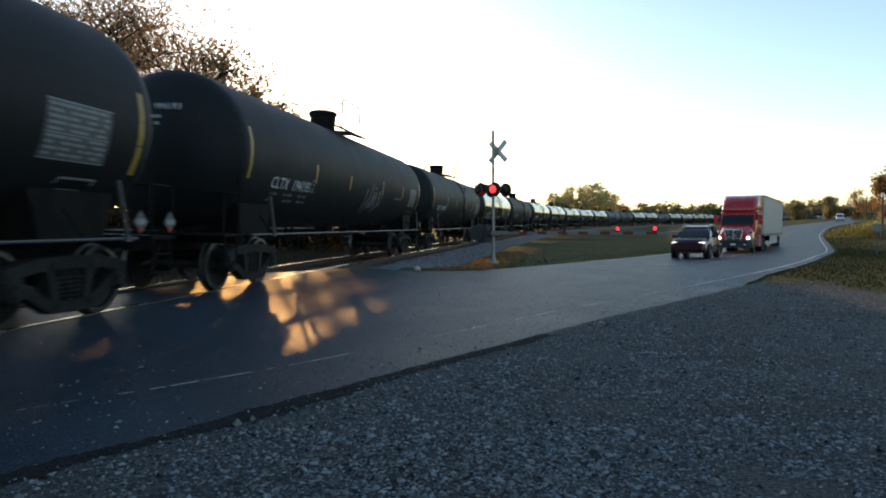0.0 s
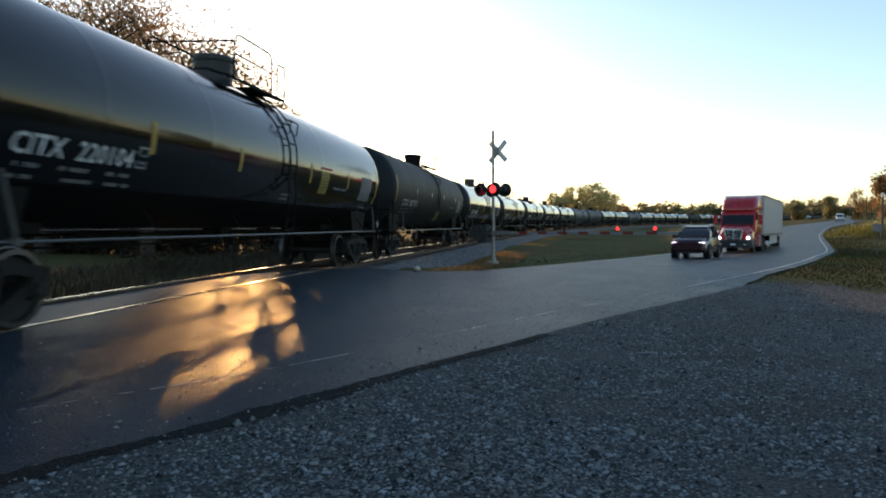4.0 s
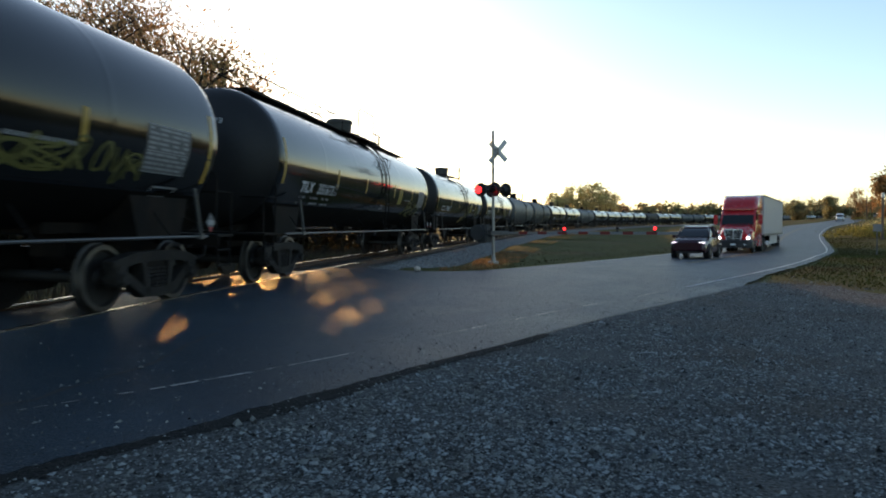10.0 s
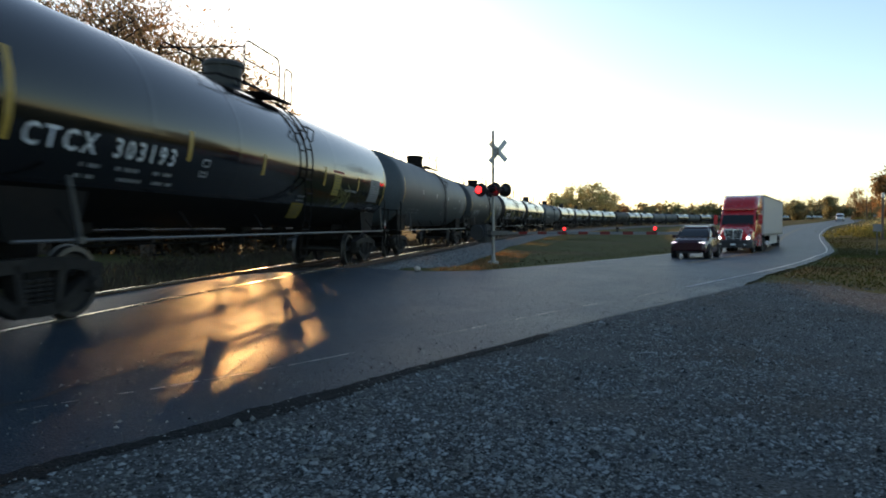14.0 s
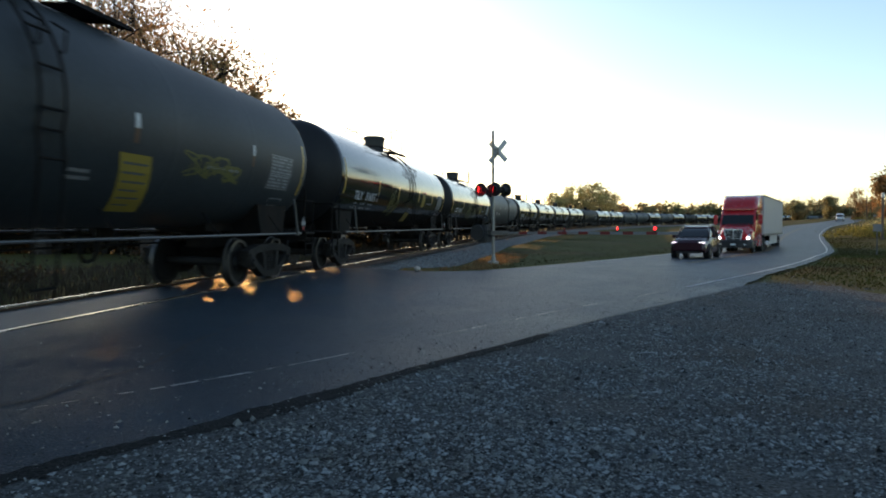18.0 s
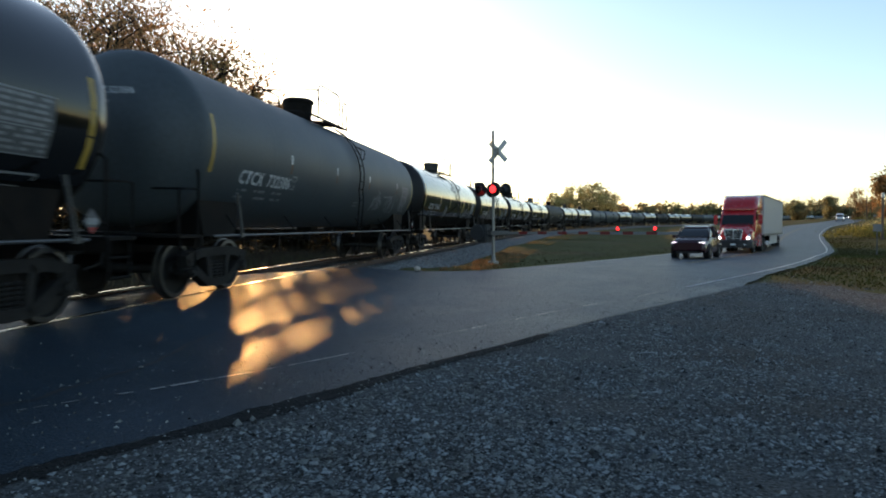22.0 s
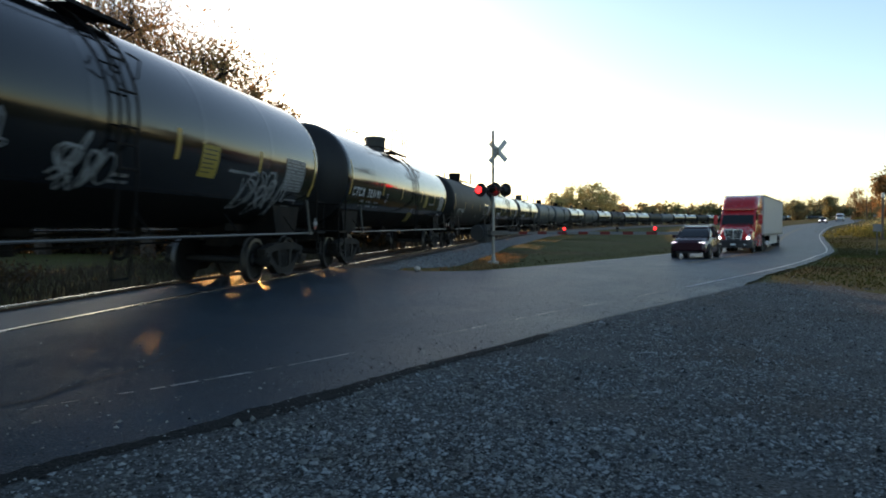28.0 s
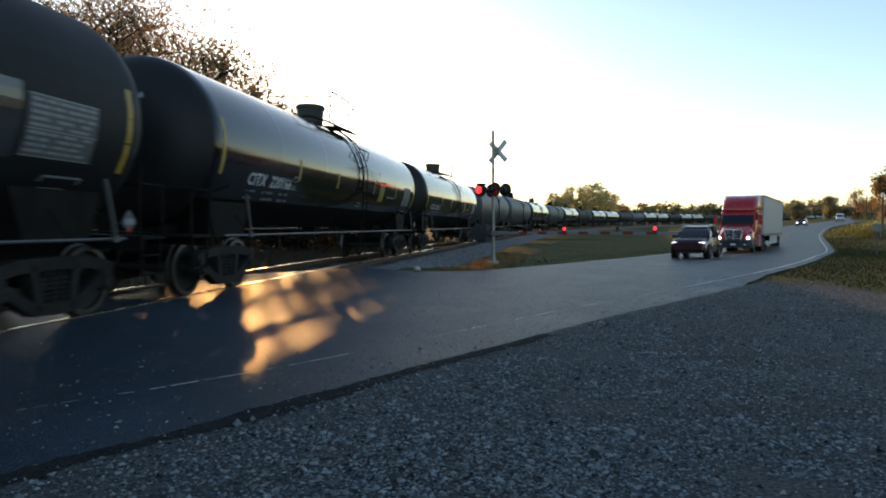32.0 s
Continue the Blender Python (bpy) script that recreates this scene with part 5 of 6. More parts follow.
def suv(m):
    c = thing("suv", "dark maroon compact suv with lit headlights waiting at the gate", "car", m)
    bm = bmesh.new()
    loft(bm, [ring(0.0, 0.72, 0.42, 0.78, 0.66, 0.08), ring(0.12, 0.86, 0.32, 0.9, 0.78, 0.1), ring(0.5, 0.91, 0.28, 0.99, 0.82, 0.12), ring(1.15, 0.92, 0.28, 1.08, 0.84, 0.12),
              ring(2.4, 0.92, 0.28, 1.1, 0.88, 0.1), ring(3.9, 0.92, 0.28, 1.12, 0.87, 0.12), ring(4.4, 0.88, 0.35, 1.08, 0.82, 0.12), ring(4.5, 0.8, 0.42, 0.95, 0.76, 0.1)])
    part("body", bm, CAR_PAINT, c, smooth=True)
    bm = bmesh.new()
    loft(bm, [ring(1.15, 0.84, 1.0, 1.1, 0.8, 0.03), ring(1.6, 0.82, 1.02, 1.42, 0.7, 0.06), ring(2.0, 0.82, 1.02, 1.6, 0.66, 0.09), ring(2.7, 0.82, 1.02, 1.66, 0.66, 0.1), ring(3.7, 0.81, 1.02, 1.62, 0.64, 0.1),
              ring(4.35, 0.78, 1.02, 1.2, 0.7, 0.06)])
    part("glasshouse", bm, DARKGLASS, c, "dark tinted windows", smooth=True)
    bm = bmesh.new()
    loft(bm, [ring(1.92, 0.66, 1.56, 1.62, 0.62, 0.03), ring(2.3, 0.68, 1.6, 1.68, 0.63, 0.03), ring(2.9, 0.68, 1.62, 1.7, 0.63, 0.03), ring(3.7, 0.66, 1.58, 1.66, 0.6, 0.03), ring(4.0, 0.62, 1.5, 1.58, 0.56, 0.03)])
    part("roof", bm, CAR_PAINT, c, smooth=True)
    for sx in (-1, 1):
        for ya, za, yb, zb in ((1.18, 1.08, 1.98, 1.6), (2.75, 1.1, 2.8, 1.62), (3.75, 1.1, 3.7, 1.62)):
            xa, xb = 0.83 * sx, 0.69 * sx
            part("pillar", cyl(bmesh.new(), (xa, ya, za), (xb, yb, zb), 0.04, 6), CAR_PAINT, c)
        part("roof_rail", tube(bmesh.new(), [(sx * 0.62, 2.1, 1.7), (sx * 0.62, 2.2, 1.74), (sx * 0.62, 3.6, 1.73), (sx * 0.61, 3.75, 1.67)], 0.018, 6), RIM, c, "silver roof rail")
        mi = part("mirror", box(bmesh.new(), -0.1, 0.1, -0.06, 0.08, -0.08, 0.08, 0.03), CAR_PAINT, c, "door mirror", m=pose(sx * 1.0, 1.55, 1.12))
        hl = part("headlight", box(bmesh.new(), -0.2, 0.2, -0.06, 0.12, -0.08, 0.08, 0.03), CHROME, c, "headlight bezel", m=pose(sx * 0.66, 0.13, 0.8, 0, 0, 14 * sx))
        part("headlight_lens", box(bmesh.new(), -0.14, 0.14, -0.085, -0.05, -0.022, 0.025, 0.015), HEAD_P, hl, "lit headlight")
        part("fog_lamp", disc(bmesh.new(), (sx * 0.66, 0.05, 0.46), 0.06, 0.06, 12), CHROME, c)
        part("door_handle", box(bmesh.new(), -0.015, 0.015, 2.45, 2.65, 0.9, 0.93), CHROME, c, m=pose(sx * 0.925, 0, 0))
        for y in (0.88, 3.55):
            part("wheel_arch", cyl(bmesh.new(), (sx * 0.66, y, 0.36), (sx * 0.935, y, 0.36), 0.4, 24), PLASTIC, c)
            road_wheel(c, sx * 0.85, y, 0.35, 0.22)
    part("lower_grille", box(bmesh.new(), -0.55, 0.55, 0.015, 0.1, 0.42, 0.6, 0.03), PLASTIC, c, "black lower grille")
    part("upper_grille", box(bmesh.new(), -0.4, 0.4, 0.03, 0.12, 0.68, 0.8, 0.02), PLASTIC, c, "dark upper grille")
    part("grille_bar", box(bmesh.new(), -0.4, 0.4, 0.015, 0.04, 0.735, 0.755), CHROME, c)
    part("skid_plate", box(bmesh.new(), -0.6, 0.6, 0.05, 0.3, 0.26, 0.36, 0.03), PLASTIC, c)
    return c


def box_van(m, label, name="van"):
    c = thing(name, label, "van", m)
    bm = bmesh.new()
    loft(bm, [ring(0.0, 0.85, 0.4, 0.95, 0.8, 0.1), ring(0.5, 0.97, 0.35, 1.15, 0.9, 0.12), ring(1.3, 1.0, 0.35, 2.0, 0.85, 0.15), ring(1.9, 1.0, 0.35, 2.2, 0.88, 0.15), ring(5.2, 1.0, 0.35, 2.2, 0.9, 0.15), ring(5.4, 0.95, 0.4, 2.1, 0.85, 0.12)])
    part("body", bm, VAN_W, c, smooth=True)
    part("windscreen", box(bmesh.new(), -0.78, 0.78, -0.02, 0.02, -0.35, 0.35, 0.01), DARKGLASS, c, m=pose(0, 0.87, 1.55, -46, 0, 0))
    for sx in (-1, 1):
        part("headlight", box(bmesh.new(), sx * 0.7 - 0.14, sx * 0.7 + 0.14, 0.0, 0.1, 0.75, 0.92, 0.02), CHROME, c)
        for y in (0.95, 4.3):
            road_wheel(c, sx * 0.92, y, 0.36, 0.22)
    part("bumper", box(bmesh.new(), -0.92, 0.92, -0.05, 0.15, 0.35, 0.6, 0.04), PLASTIC, c)
    return c


def sedan(m, label):
    c = thing("sedan", label, "car", m)
    bm = bmesh.new()
    loft(bm, [ring(0.0, 0.75, 0.35, 0.7, 0.7, 0.1), ring(0.6, 0.9, 0.25, 0.85, 0.8, 0.1), ring(1.4, 0.9, 0.25, 0.95, 0.82, 0.1), ring(3.9, 0.9, 0.25, 0.98, 0.82, 0.1), ring(4.6, 0.82, 0.35, 0.9, 0.74, 0.1)])
    part("body", bm, CAR_PAINT, c, smooth=True)
    bm = bmesh.new()
    loft(bm, [ring(1.3, 0.8, 0.88, 0.95, 0.76, 0.03), ring(1.9, 0.78, 0.9, 1.4, 0.62, 0.08), ring(3.2, 0.78, 0.9, 1.42, 0.6, 0.08), ring(4.0, 0.76, 0.9, 1.0, 0.7, 0.04)])
    part("glasshouse", bm, DARKGLASS, c, smooth=True)
    for sx in (-1, 1):
        part("headlight", box(bmesh.new(), sx * 0.62 - 0.14, sx * 0.62 + 0.14, -0.03, 0.1, 0.58, 0.74, 0.02), HEAD_W, c, "lit headlight")
        for y in (0.85, 3.6):
            road_wheel(c, sx * 0.8, y, 0.32, 0.2)
    return c


def on_road(x, y, heading, lift=0.0):
    """Pose of a vehicle facing back along the road; heading: the road's way there, clockwise from +y."""
    th = radians(heading)
    za, zb = ground1(x, y), ground1(x + 4 * math.sin(th), y + 4 * math.cos(th))
    return pose(x, y, za + lift, 0, 0, -heading) @ pose(0, 0, 0, math.degrees(math.atan2(zb - za, 4)), 0, 0)


suv(on_road(12.45, 34.3, 31.5))
semi_truck(on_road(19.13, 44.45, 31))
_tr = on_road(19.1 + 5.55 * 0.515, 44.45 + 5.55 * 0.857, 31)
semi_trailer(_tr)
box_van(on_road(110.6, 188.0, 30), "white panel van standing on the far road")
FAR_CAR = sedan(on_road(80, 150, 32), "small dark car with lit headlights coming down the far road")


def far_car_motion():
    """The far car comes down the hill in its own lane."""
    lane = dense(offset_line(RC, -1.9), 0.5)
    rows = []
    for t in np.arange(0, 33, 2.0):
        i = int(np.argmin(np.abs(lane[:, 1] - np.interp(t, (0, 22, 24, 27.5, 32), (600, 235, 203, 166, 134)))))
        d = lane[i + 4] - lane[i]
        rows.append((float(t), on_road(lane[i][0], lane[i][1], math.degrees(math.atan2(d[0], d[1])))))
    walk(FAR_CAR, rows)


# ---- posts by the road ----
def post_at(x, y):
    return pose(x, y, ground1(x, y))


sp = thing("road_sign", "road sign on a post seen from its bare metal back", "road sign", post_at(26.4, 41.0))
part("post", box(bmesh.new(), -0.035, 0.035, -0.02, 0.02, -0.2, 1.9), GALV, sp)
part("sign_plate", box(bmesh.new(), -0.25, 0.25, -0.035, -0.022, 1.42, 1.86, 0.003), SIGNBACK, sp, "bare aluminium plate", m=pose(0, 0, 0, 0, 0, -12))
for x, y, h, lb in ((45.6, 70, 4.9, "short timber pole with a pale cap on the verge"), (113, 180, 7, "timber utility pole beside the far road")):
    pl = thing("utility_pole", lb, "pole", post_at(x, y))
    part("pole", cyl(bmesh.new(), (0, 0, -0.3), (0, 0, h), 0.15, 10, 0.11), WOODPOLE, pl, smooth=True)
    if h < 6:
        part("cap", cyl(bmesh.new(), (0, 0, h - 0.5), (0, 0, h), 0.17, 10), WHITEP, pl, "white band")
    else:
        part("crossarm", box(bmesh.new(), -1.1, 1.1, -0.06, 0.06, h - 0.9, h - 0.78), WOODPOLE, pl)


# ---- vegetation ----
def leaf_cloud(name, centres, spread, count, size, material, seed, flat=0.7):
    """One mesh of many small leaves about the given centres."""
    rng = np.random.default_rng(seed)
    c = np.asarray(centres, float)[rng.integers(0, len(centres), count)]
    p = c + rng.normal(0, 1, (count, 3)) * np.asarray(spread)
    a = rng.normal(0, 1, (count, 3))
    a /= np.linalg.norm(a, axis=1)[:, None]
    b = np.cross(a, rng.normal(0, 1, (count, 3)))
    b /= np.linalg.norm(b, axis=1)[:, None]
    s = size * rng.uniform(0.6, 1.4, (count, 1))
    v = np.stack([p - a * s, p + b * s * flat * 0.6 - a * s * 0.1, p + a * s, p - b * s * flat * 0.6 + a * s * 0.1], 1).reshape(-1, 3)
    f = np.arange(count * 4).reshape(-1, 4)
    return mesh_of(name, v.tolist(), f.tolist(), material)


def branches(rng, height, spread, levels=3, lean=0.0):
    """Limbs of a tree as (a, b, r0, r1) and their tips."""
    limbs, tips = [], []

    def grow(a, way, length, r, level):
        b = a + way * length
        limbs.append((a, b, r, r * 0.62))
        if level == 0:
            tips.append(b)
            tips.append((a + b) / 2)
            return
        n = rng.randint(2, 4) if level < levels else rng.randint(4, 6)
        for i in range(n):
            t = rng.uniform(0.55, 1.0)
            ang = rng.uniform(0, 6.28)
            side = Vector((math.cos(ang), math.sin(ang), rng.uniform(-0.1, 0.6))) * spread
            w = (way * 0.8 + side).normalized()
            grow(a + (b - a) * t, w, length * rng.uniform(0.55, 0.8), r * 0.55, level - 1)
    grow(Vector((0, 0, -0.3)), Vector((lean, 0, 1)).normalized(), height * 0.36, height * 0.022, levels)
    return limbs, tips


def limb_mesh(limbs, n=7):
    bm = bmesh.new()
    for a, b, r0, r1 in limbs:
        cyl(bm, a, b, r0, n, r1)
    return from_bm("trunk", bm, BARK, True)


def tree(name, m, height, leaves, size, material, seed, label, spread=0.75, fuzz=0.05, levels=3, group="", fill=0):
    rng = random.Random(seed)
    limbs, tips = branches(rng, height, spread, levels)
    for _ in range(fill):
        a, r = rng.uniform(0, 6.28), rng.uniform(0.1, 0.3) * height
        tips.append(Vector((r * math.cos(a), r * math.sin(a), height * rng.uniform(0.16, 0.62))))
    t = thing(name, label, "tree", m, group)
    part("trunk", limb_mesh(limbs), None, t)
    # an uneven crown: leaves in clumps at the twig ends
    part("crown", leaf_cloud("crown", [tuple(q) for q in tips], (height * fuzz, height * fuzz, height * fuzz * 0.8), leaves, size, material, seed), None, t)
    return t


def at_ground(x, y, rz=0.0, scale=1.0, sink=0.05):
    return pose(x, y, ground1(x, y) - sink, 0, 0, rz) @ Matrix.Diagonal((scale, scale, scale, 1))


def crown_tree(x, y, top, half, base, leaves, size, material, seed, label):
    """A broad tree whose crown hangs low: clumps of leaves on limbs, in an uneven oval; top and base are heights in the world."""
    rng = random.Random(seed)
    g = ground1(x, y)
    t = thing("tree", label, "tree", pose(x, y, g - 0.05))
    mid, rise = (top + base) / 2 - g, (top - base) / 2
    tips, limbs = [], [(Vector((0, 0, -0.3)), Vector((0, 0, mid)), half * 0.07, half * 0.035)]
    for _ in range(56):
        a, u = rng.uniform(0, 6.283), rng.uniform(-0.95, 1.0)
        r = half * math.sqrt(1 - u * u * 0.92) * rng.uniform(0.35, 1.0) * (1 + 0.25 * noise.noise((a, u * 2, seed * 1.7)))
        tip = Vector((r * math.cos(a), r * math.sin(a), mid + rise * u * rng.uniform(0.82, 1.0)))
        tips.append(tip)
        limbs.append((Vector((0, 0, max(0.5, min(mid, tip.z - 0.5 * tip.xy.length)))), tip, half * 0.018, half * 0.006))
    part("trunk", limb_mesh(limbs, 5), None, t)
    part("crown", leaf_cloud("crown", [tuple(q) for q in tips], (half * 0.13, half * 0.13, rise * 0.12), leaves, size, material, seed), None, t)
    return t


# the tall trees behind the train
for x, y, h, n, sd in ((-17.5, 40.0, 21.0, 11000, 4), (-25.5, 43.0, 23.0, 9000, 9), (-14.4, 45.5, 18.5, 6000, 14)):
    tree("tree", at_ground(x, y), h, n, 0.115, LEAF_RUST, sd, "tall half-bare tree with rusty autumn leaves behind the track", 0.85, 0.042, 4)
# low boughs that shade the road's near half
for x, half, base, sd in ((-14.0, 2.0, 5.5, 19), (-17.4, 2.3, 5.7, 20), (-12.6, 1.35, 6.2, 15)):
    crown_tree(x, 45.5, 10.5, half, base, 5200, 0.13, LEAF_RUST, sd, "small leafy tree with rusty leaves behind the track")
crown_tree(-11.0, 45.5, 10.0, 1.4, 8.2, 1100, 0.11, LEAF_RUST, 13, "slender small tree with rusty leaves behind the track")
# a thicket under the tall trees, added mostly unseen to keep sun off
thing("thicket", "added, mostly hidden brush that shades the ground behind the track", "brush", kind="stuff",
      data=leaf_cloud("thicket", [(x, 46 + 5 * math.sin(x * 1.3) + (x + 14) * -0.2, k) for x in np.arange(-60, -12.9, 0.8) for k in (0.3, 1.5, 2.7, 3.9, 5.1, 6.3, 7.5) if k < 2.9 or x < -30],
                      (0.7, 0.9, 0.5), 30000, 0.25, BRUSH, 17))
thing("thicket", "low dark brush along the far side of the track", "brush", kind="stuff",
      data=leaf_cloud("thicket", [(x, 47 + 2.5 * math.sin(x * 0.9), k) for x in np.arange(-60, -3, 0.6) for k in (0.2, 0.8, 1.5, 2.2)], (0.5, 0.8, 0.35), 16000, 0.3, BRUSH, 18))
# sparse leaf screen, added out of sight to dim sunlight on the road
thing("thicket", "unseen thin leaf screen that dims the sun", "brush", kind="stuff",
      data=leaf_cloud("thicket", [(x, 44 + 1.5 * math.sin(x * 1.9), k) for x in np.arange(-19, -5.5, 0.7) for k in (2.6, 3.4, 4.2, 5.0)], (0.5, 0.7, 0.45), 10500, 0.13, BRUSH, 16))
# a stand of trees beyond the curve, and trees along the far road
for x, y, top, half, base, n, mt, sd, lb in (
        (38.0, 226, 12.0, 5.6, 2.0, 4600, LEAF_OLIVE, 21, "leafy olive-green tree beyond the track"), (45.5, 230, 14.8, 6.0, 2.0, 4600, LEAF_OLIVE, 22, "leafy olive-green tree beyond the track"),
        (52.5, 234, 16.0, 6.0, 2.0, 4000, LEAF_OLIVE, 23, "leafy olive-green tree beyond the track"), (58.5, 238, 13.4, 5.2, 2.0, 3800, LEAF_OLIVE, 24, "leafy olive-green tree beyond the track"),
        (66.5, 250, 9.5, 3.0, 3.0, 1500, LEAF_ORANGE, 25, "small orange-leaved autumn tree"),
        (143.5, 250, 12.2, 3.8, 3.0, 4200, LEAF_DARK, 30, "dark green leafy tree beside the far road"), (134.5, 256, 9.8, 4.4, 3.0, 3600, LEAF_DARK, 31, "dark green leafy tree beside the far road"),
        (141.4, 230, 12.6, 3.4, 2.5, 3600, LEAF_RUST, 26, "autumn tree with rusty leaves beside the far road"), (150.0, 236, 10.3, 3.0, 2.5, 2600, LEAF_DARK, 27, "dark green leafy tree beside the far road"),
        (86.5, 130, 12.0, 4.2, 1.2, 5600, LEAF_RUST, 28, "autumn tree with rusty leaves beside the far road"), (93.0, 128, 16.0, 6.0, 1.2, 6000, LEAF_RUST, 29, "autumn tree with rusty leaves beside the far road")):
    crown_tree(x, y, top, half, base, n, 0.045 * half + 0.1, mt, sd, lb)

# far woods on the horizon


def wood(px0, px1, dist, top, n, seed, deep=30.0):
    """Crown centres of a wood, by the sight lines' slopes x / y."""
    rng = np.random.default_rng(seed)
    out = []
    for i in range(n):
        y = dist + deep * rng.uniform(0, 1)
        x = y * (px0 + (px1 - px0) * (i + rng.uniform(0, 1)) / n)
        h = top * rng.uniform(0.6, 1.0)
        g = ground1(x, y)
        r = h * 0.3
        for k in range(14):
            q = rng.normal(0, 1, 3)
            q /= np.linalg.norm(q)
            out.append((x + q[0] * r, y + q[1] * r, g + h * 0.48 + q[2] * h * 0.42))
    return out


def far_wood(label, spans, leaves, size, material, seed):
    cs = []
    for j, sp_ in enumerate(spans):
        cs += wood(*sp_[:5], seed + j, *sp_[5:])
    thing("far_woods", label, "woods", kind="stuff", data=leaf_cloud("far_woods", cs, (1.6, 1.6, 1.3), leaves, size, material, seed))


far_wood("dark wooded skyline beyond the fields", [(0.14, 0.46, 470, 15, 60), (0.40, 0.52, 600, 16, 30), (0.515, 0.575, 640, 18, 18), (0.575, 0.72, 620, 9, 26), (-0.1, 0.2, 420, 13, 40), (0.12, 0.76, 540, 9, 110)], 62000, 1.3, LEAF_DARK, 41)
far_wood("wooded skyline far behind the train", [(-0.9, -0.34, 150, 11, 40), (-1.6, -0.9, 120, 12, 24)], 9000, 0.6, BRUSH, 51)
# land behind the camera, seen only as a reflection in the tanks
far_wood("dark tree line across the road", [(-0.8, 0.8, -110, 6.5, 46, -30), (-4.0, -0.8, -80, 6, 40, -30), (0.8, 5.0, -70, 6, 40, -30)], 12000, 0.7, LEAF_DARK, 61)


def bush(m, w, h, n, size, material, seed, label):
    rng = np.random.default_rng(seed)
    cs = [(rng.normal(0, w * 0.3), rng.normal(0, w * 0.3), h * rng.uniform(0.2, 0.75)) for _ in range(14)]
    b = thing("bush", label, "bush", m)
    part("foliage", leaf_cloud("foliage", cs, (w * 0.12, w * 0.12, h * 0.14), n, size, material, seed), None, b)
    for c in cs[:8]:
        part("stem", cyl(bmesh.new(), (c[0] * 0.2, c[1] * 0.2, -0.1), (c[0], c[1], c[2]), 0.03, 5, 0.012), BARK, b)
    return b


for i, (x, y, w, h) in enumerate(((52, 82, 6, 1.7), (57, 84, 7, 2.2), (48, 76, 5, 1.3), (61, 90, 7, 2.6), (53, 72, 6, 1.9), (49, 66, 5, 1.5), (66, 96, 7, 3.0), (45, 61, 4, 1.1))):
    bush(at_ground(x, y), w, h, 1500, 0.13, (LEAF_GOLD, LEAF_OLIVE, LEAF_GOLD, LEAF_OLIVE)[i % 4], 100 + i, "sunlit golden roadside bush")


def blades(name, label, places, heights, width, material, seed, lean=0.35):
    """Grass blades as slim triangles."""
    rng = np.random.default_rng(seed)
    n = len(places)
    z = ground(places[:, 0], places[:, 1])
    a = rng.uniform(0, 6.283, n)
    d = np.column_stack([np.cos(a), np.sin(a)]) * width[:, None] / 2
    tip = rng.normal(0, lean, (n, 2)) * heights[:, None]
    base = np.column_stack([places, z - 0.03])
    v = np.stack([base + np.column_stack([d, np.zeros(n)]), base - np.column_stack([d, np.zeros(n)]), np.column_stack([places + tip, z + heights])], 1).reshape(-1, 3)
    f = np.arange(3 * n).reshape(-1, 3)
    thing(name, label, "grass", kind="stuff", data=mesh_of(name, v.tolist(), f.tolist(), material))


def beside_track(n, s0, s1, l0, l1, seed, clump=0.0):
    rng = np.random.default_rng(seed)
    s = rng.uniform(s0, s1, n)
    l0, l1 = min(l0, l1), max(l0, l1)
    la = rng.uniform(l0, l1, n)
    if clump:
        ns = max(4, int((s1 - s0) * clump))
        cs, cl = rng.uniform(s0, s1, ns), rng.uniform(l0, l1, ns)
        k = rng.integers(0, ns, n)
        s, la = cs[k] + rng.normal(0, 0.5, n), np.clip(cl[k] + rng.normal(0, 0.4, n), min(l0, l1), max(l0, l1))
    th = np.interp(s, TS, TTH)
    p = np.column_stack([np.interp(s, TS, TX) + la * np.cos(th), np.interp(s, TS, TY) - la * np.sin(th)])
    _, dr = nearest(_RD, p[:, 0], p[:, 1])
    return p[dr > 4.6]


_r = np.random.default_rng(8)
_p = beside_track(36000, -12, 70, -2.6, -12.0, 71)
blades("tall_weeds", "tall brown weeds behind the track", _p, _r.gamma(3.0, 0.09, len(_p)) + 0.06, _r.uniform(0.012, 0.03, len(_p)), WEED, 72)
_p = beside_track(5200, 18.5, 44, 3.1, 5.2, 73, 1.3)
blades("straw_tufts", "dry straw-coloured grass tufts near the signal mast", _p, _r.uniform(0.03, 0.13, len(_p)), _r.uniform(0.015, 0.035, len(_p)), STRAW, 74)
_p = beside_track(26000, 22, 110, 3.2, 30.0, 75)
blades("verge_grass", "mown green grass between the track and the road", _p, _r.uniform(0.02, 0.07, len(_p)), _r.uniform(0.02, 0.045, len(_p)), BLADE, 76)
_q = np.column_stack([_r.uniform(7.5, 60, 150000), 8 + 70 * _r.uniform(0, 1, 150000) ** 1.3])
_, _dr = nearest(_RD, _q[:, 0], _q[:, 1])
_right = (_q[:, 0] > 9.6 + 0.05 * _q[:, 1]) & (_dr > 4.55) & (_q[:, 0] < _q[:, 1] * 0.72 + 2)
_ir, _ = nearest(_RD, _q[:, 0], _q[:, 1])
_side = (_q[:, 0] - _RD[_ir, 0]) > 0
_p = _q[_right & _side]
blades("verge_grass", "rough brown and green grass beside the bend", _p, _r.gamma(2.0, 0.009, len(_p)) + 0.01, _r.uniform(0.03, 0.07, len(_p)), BLADE, 78, 0.9)
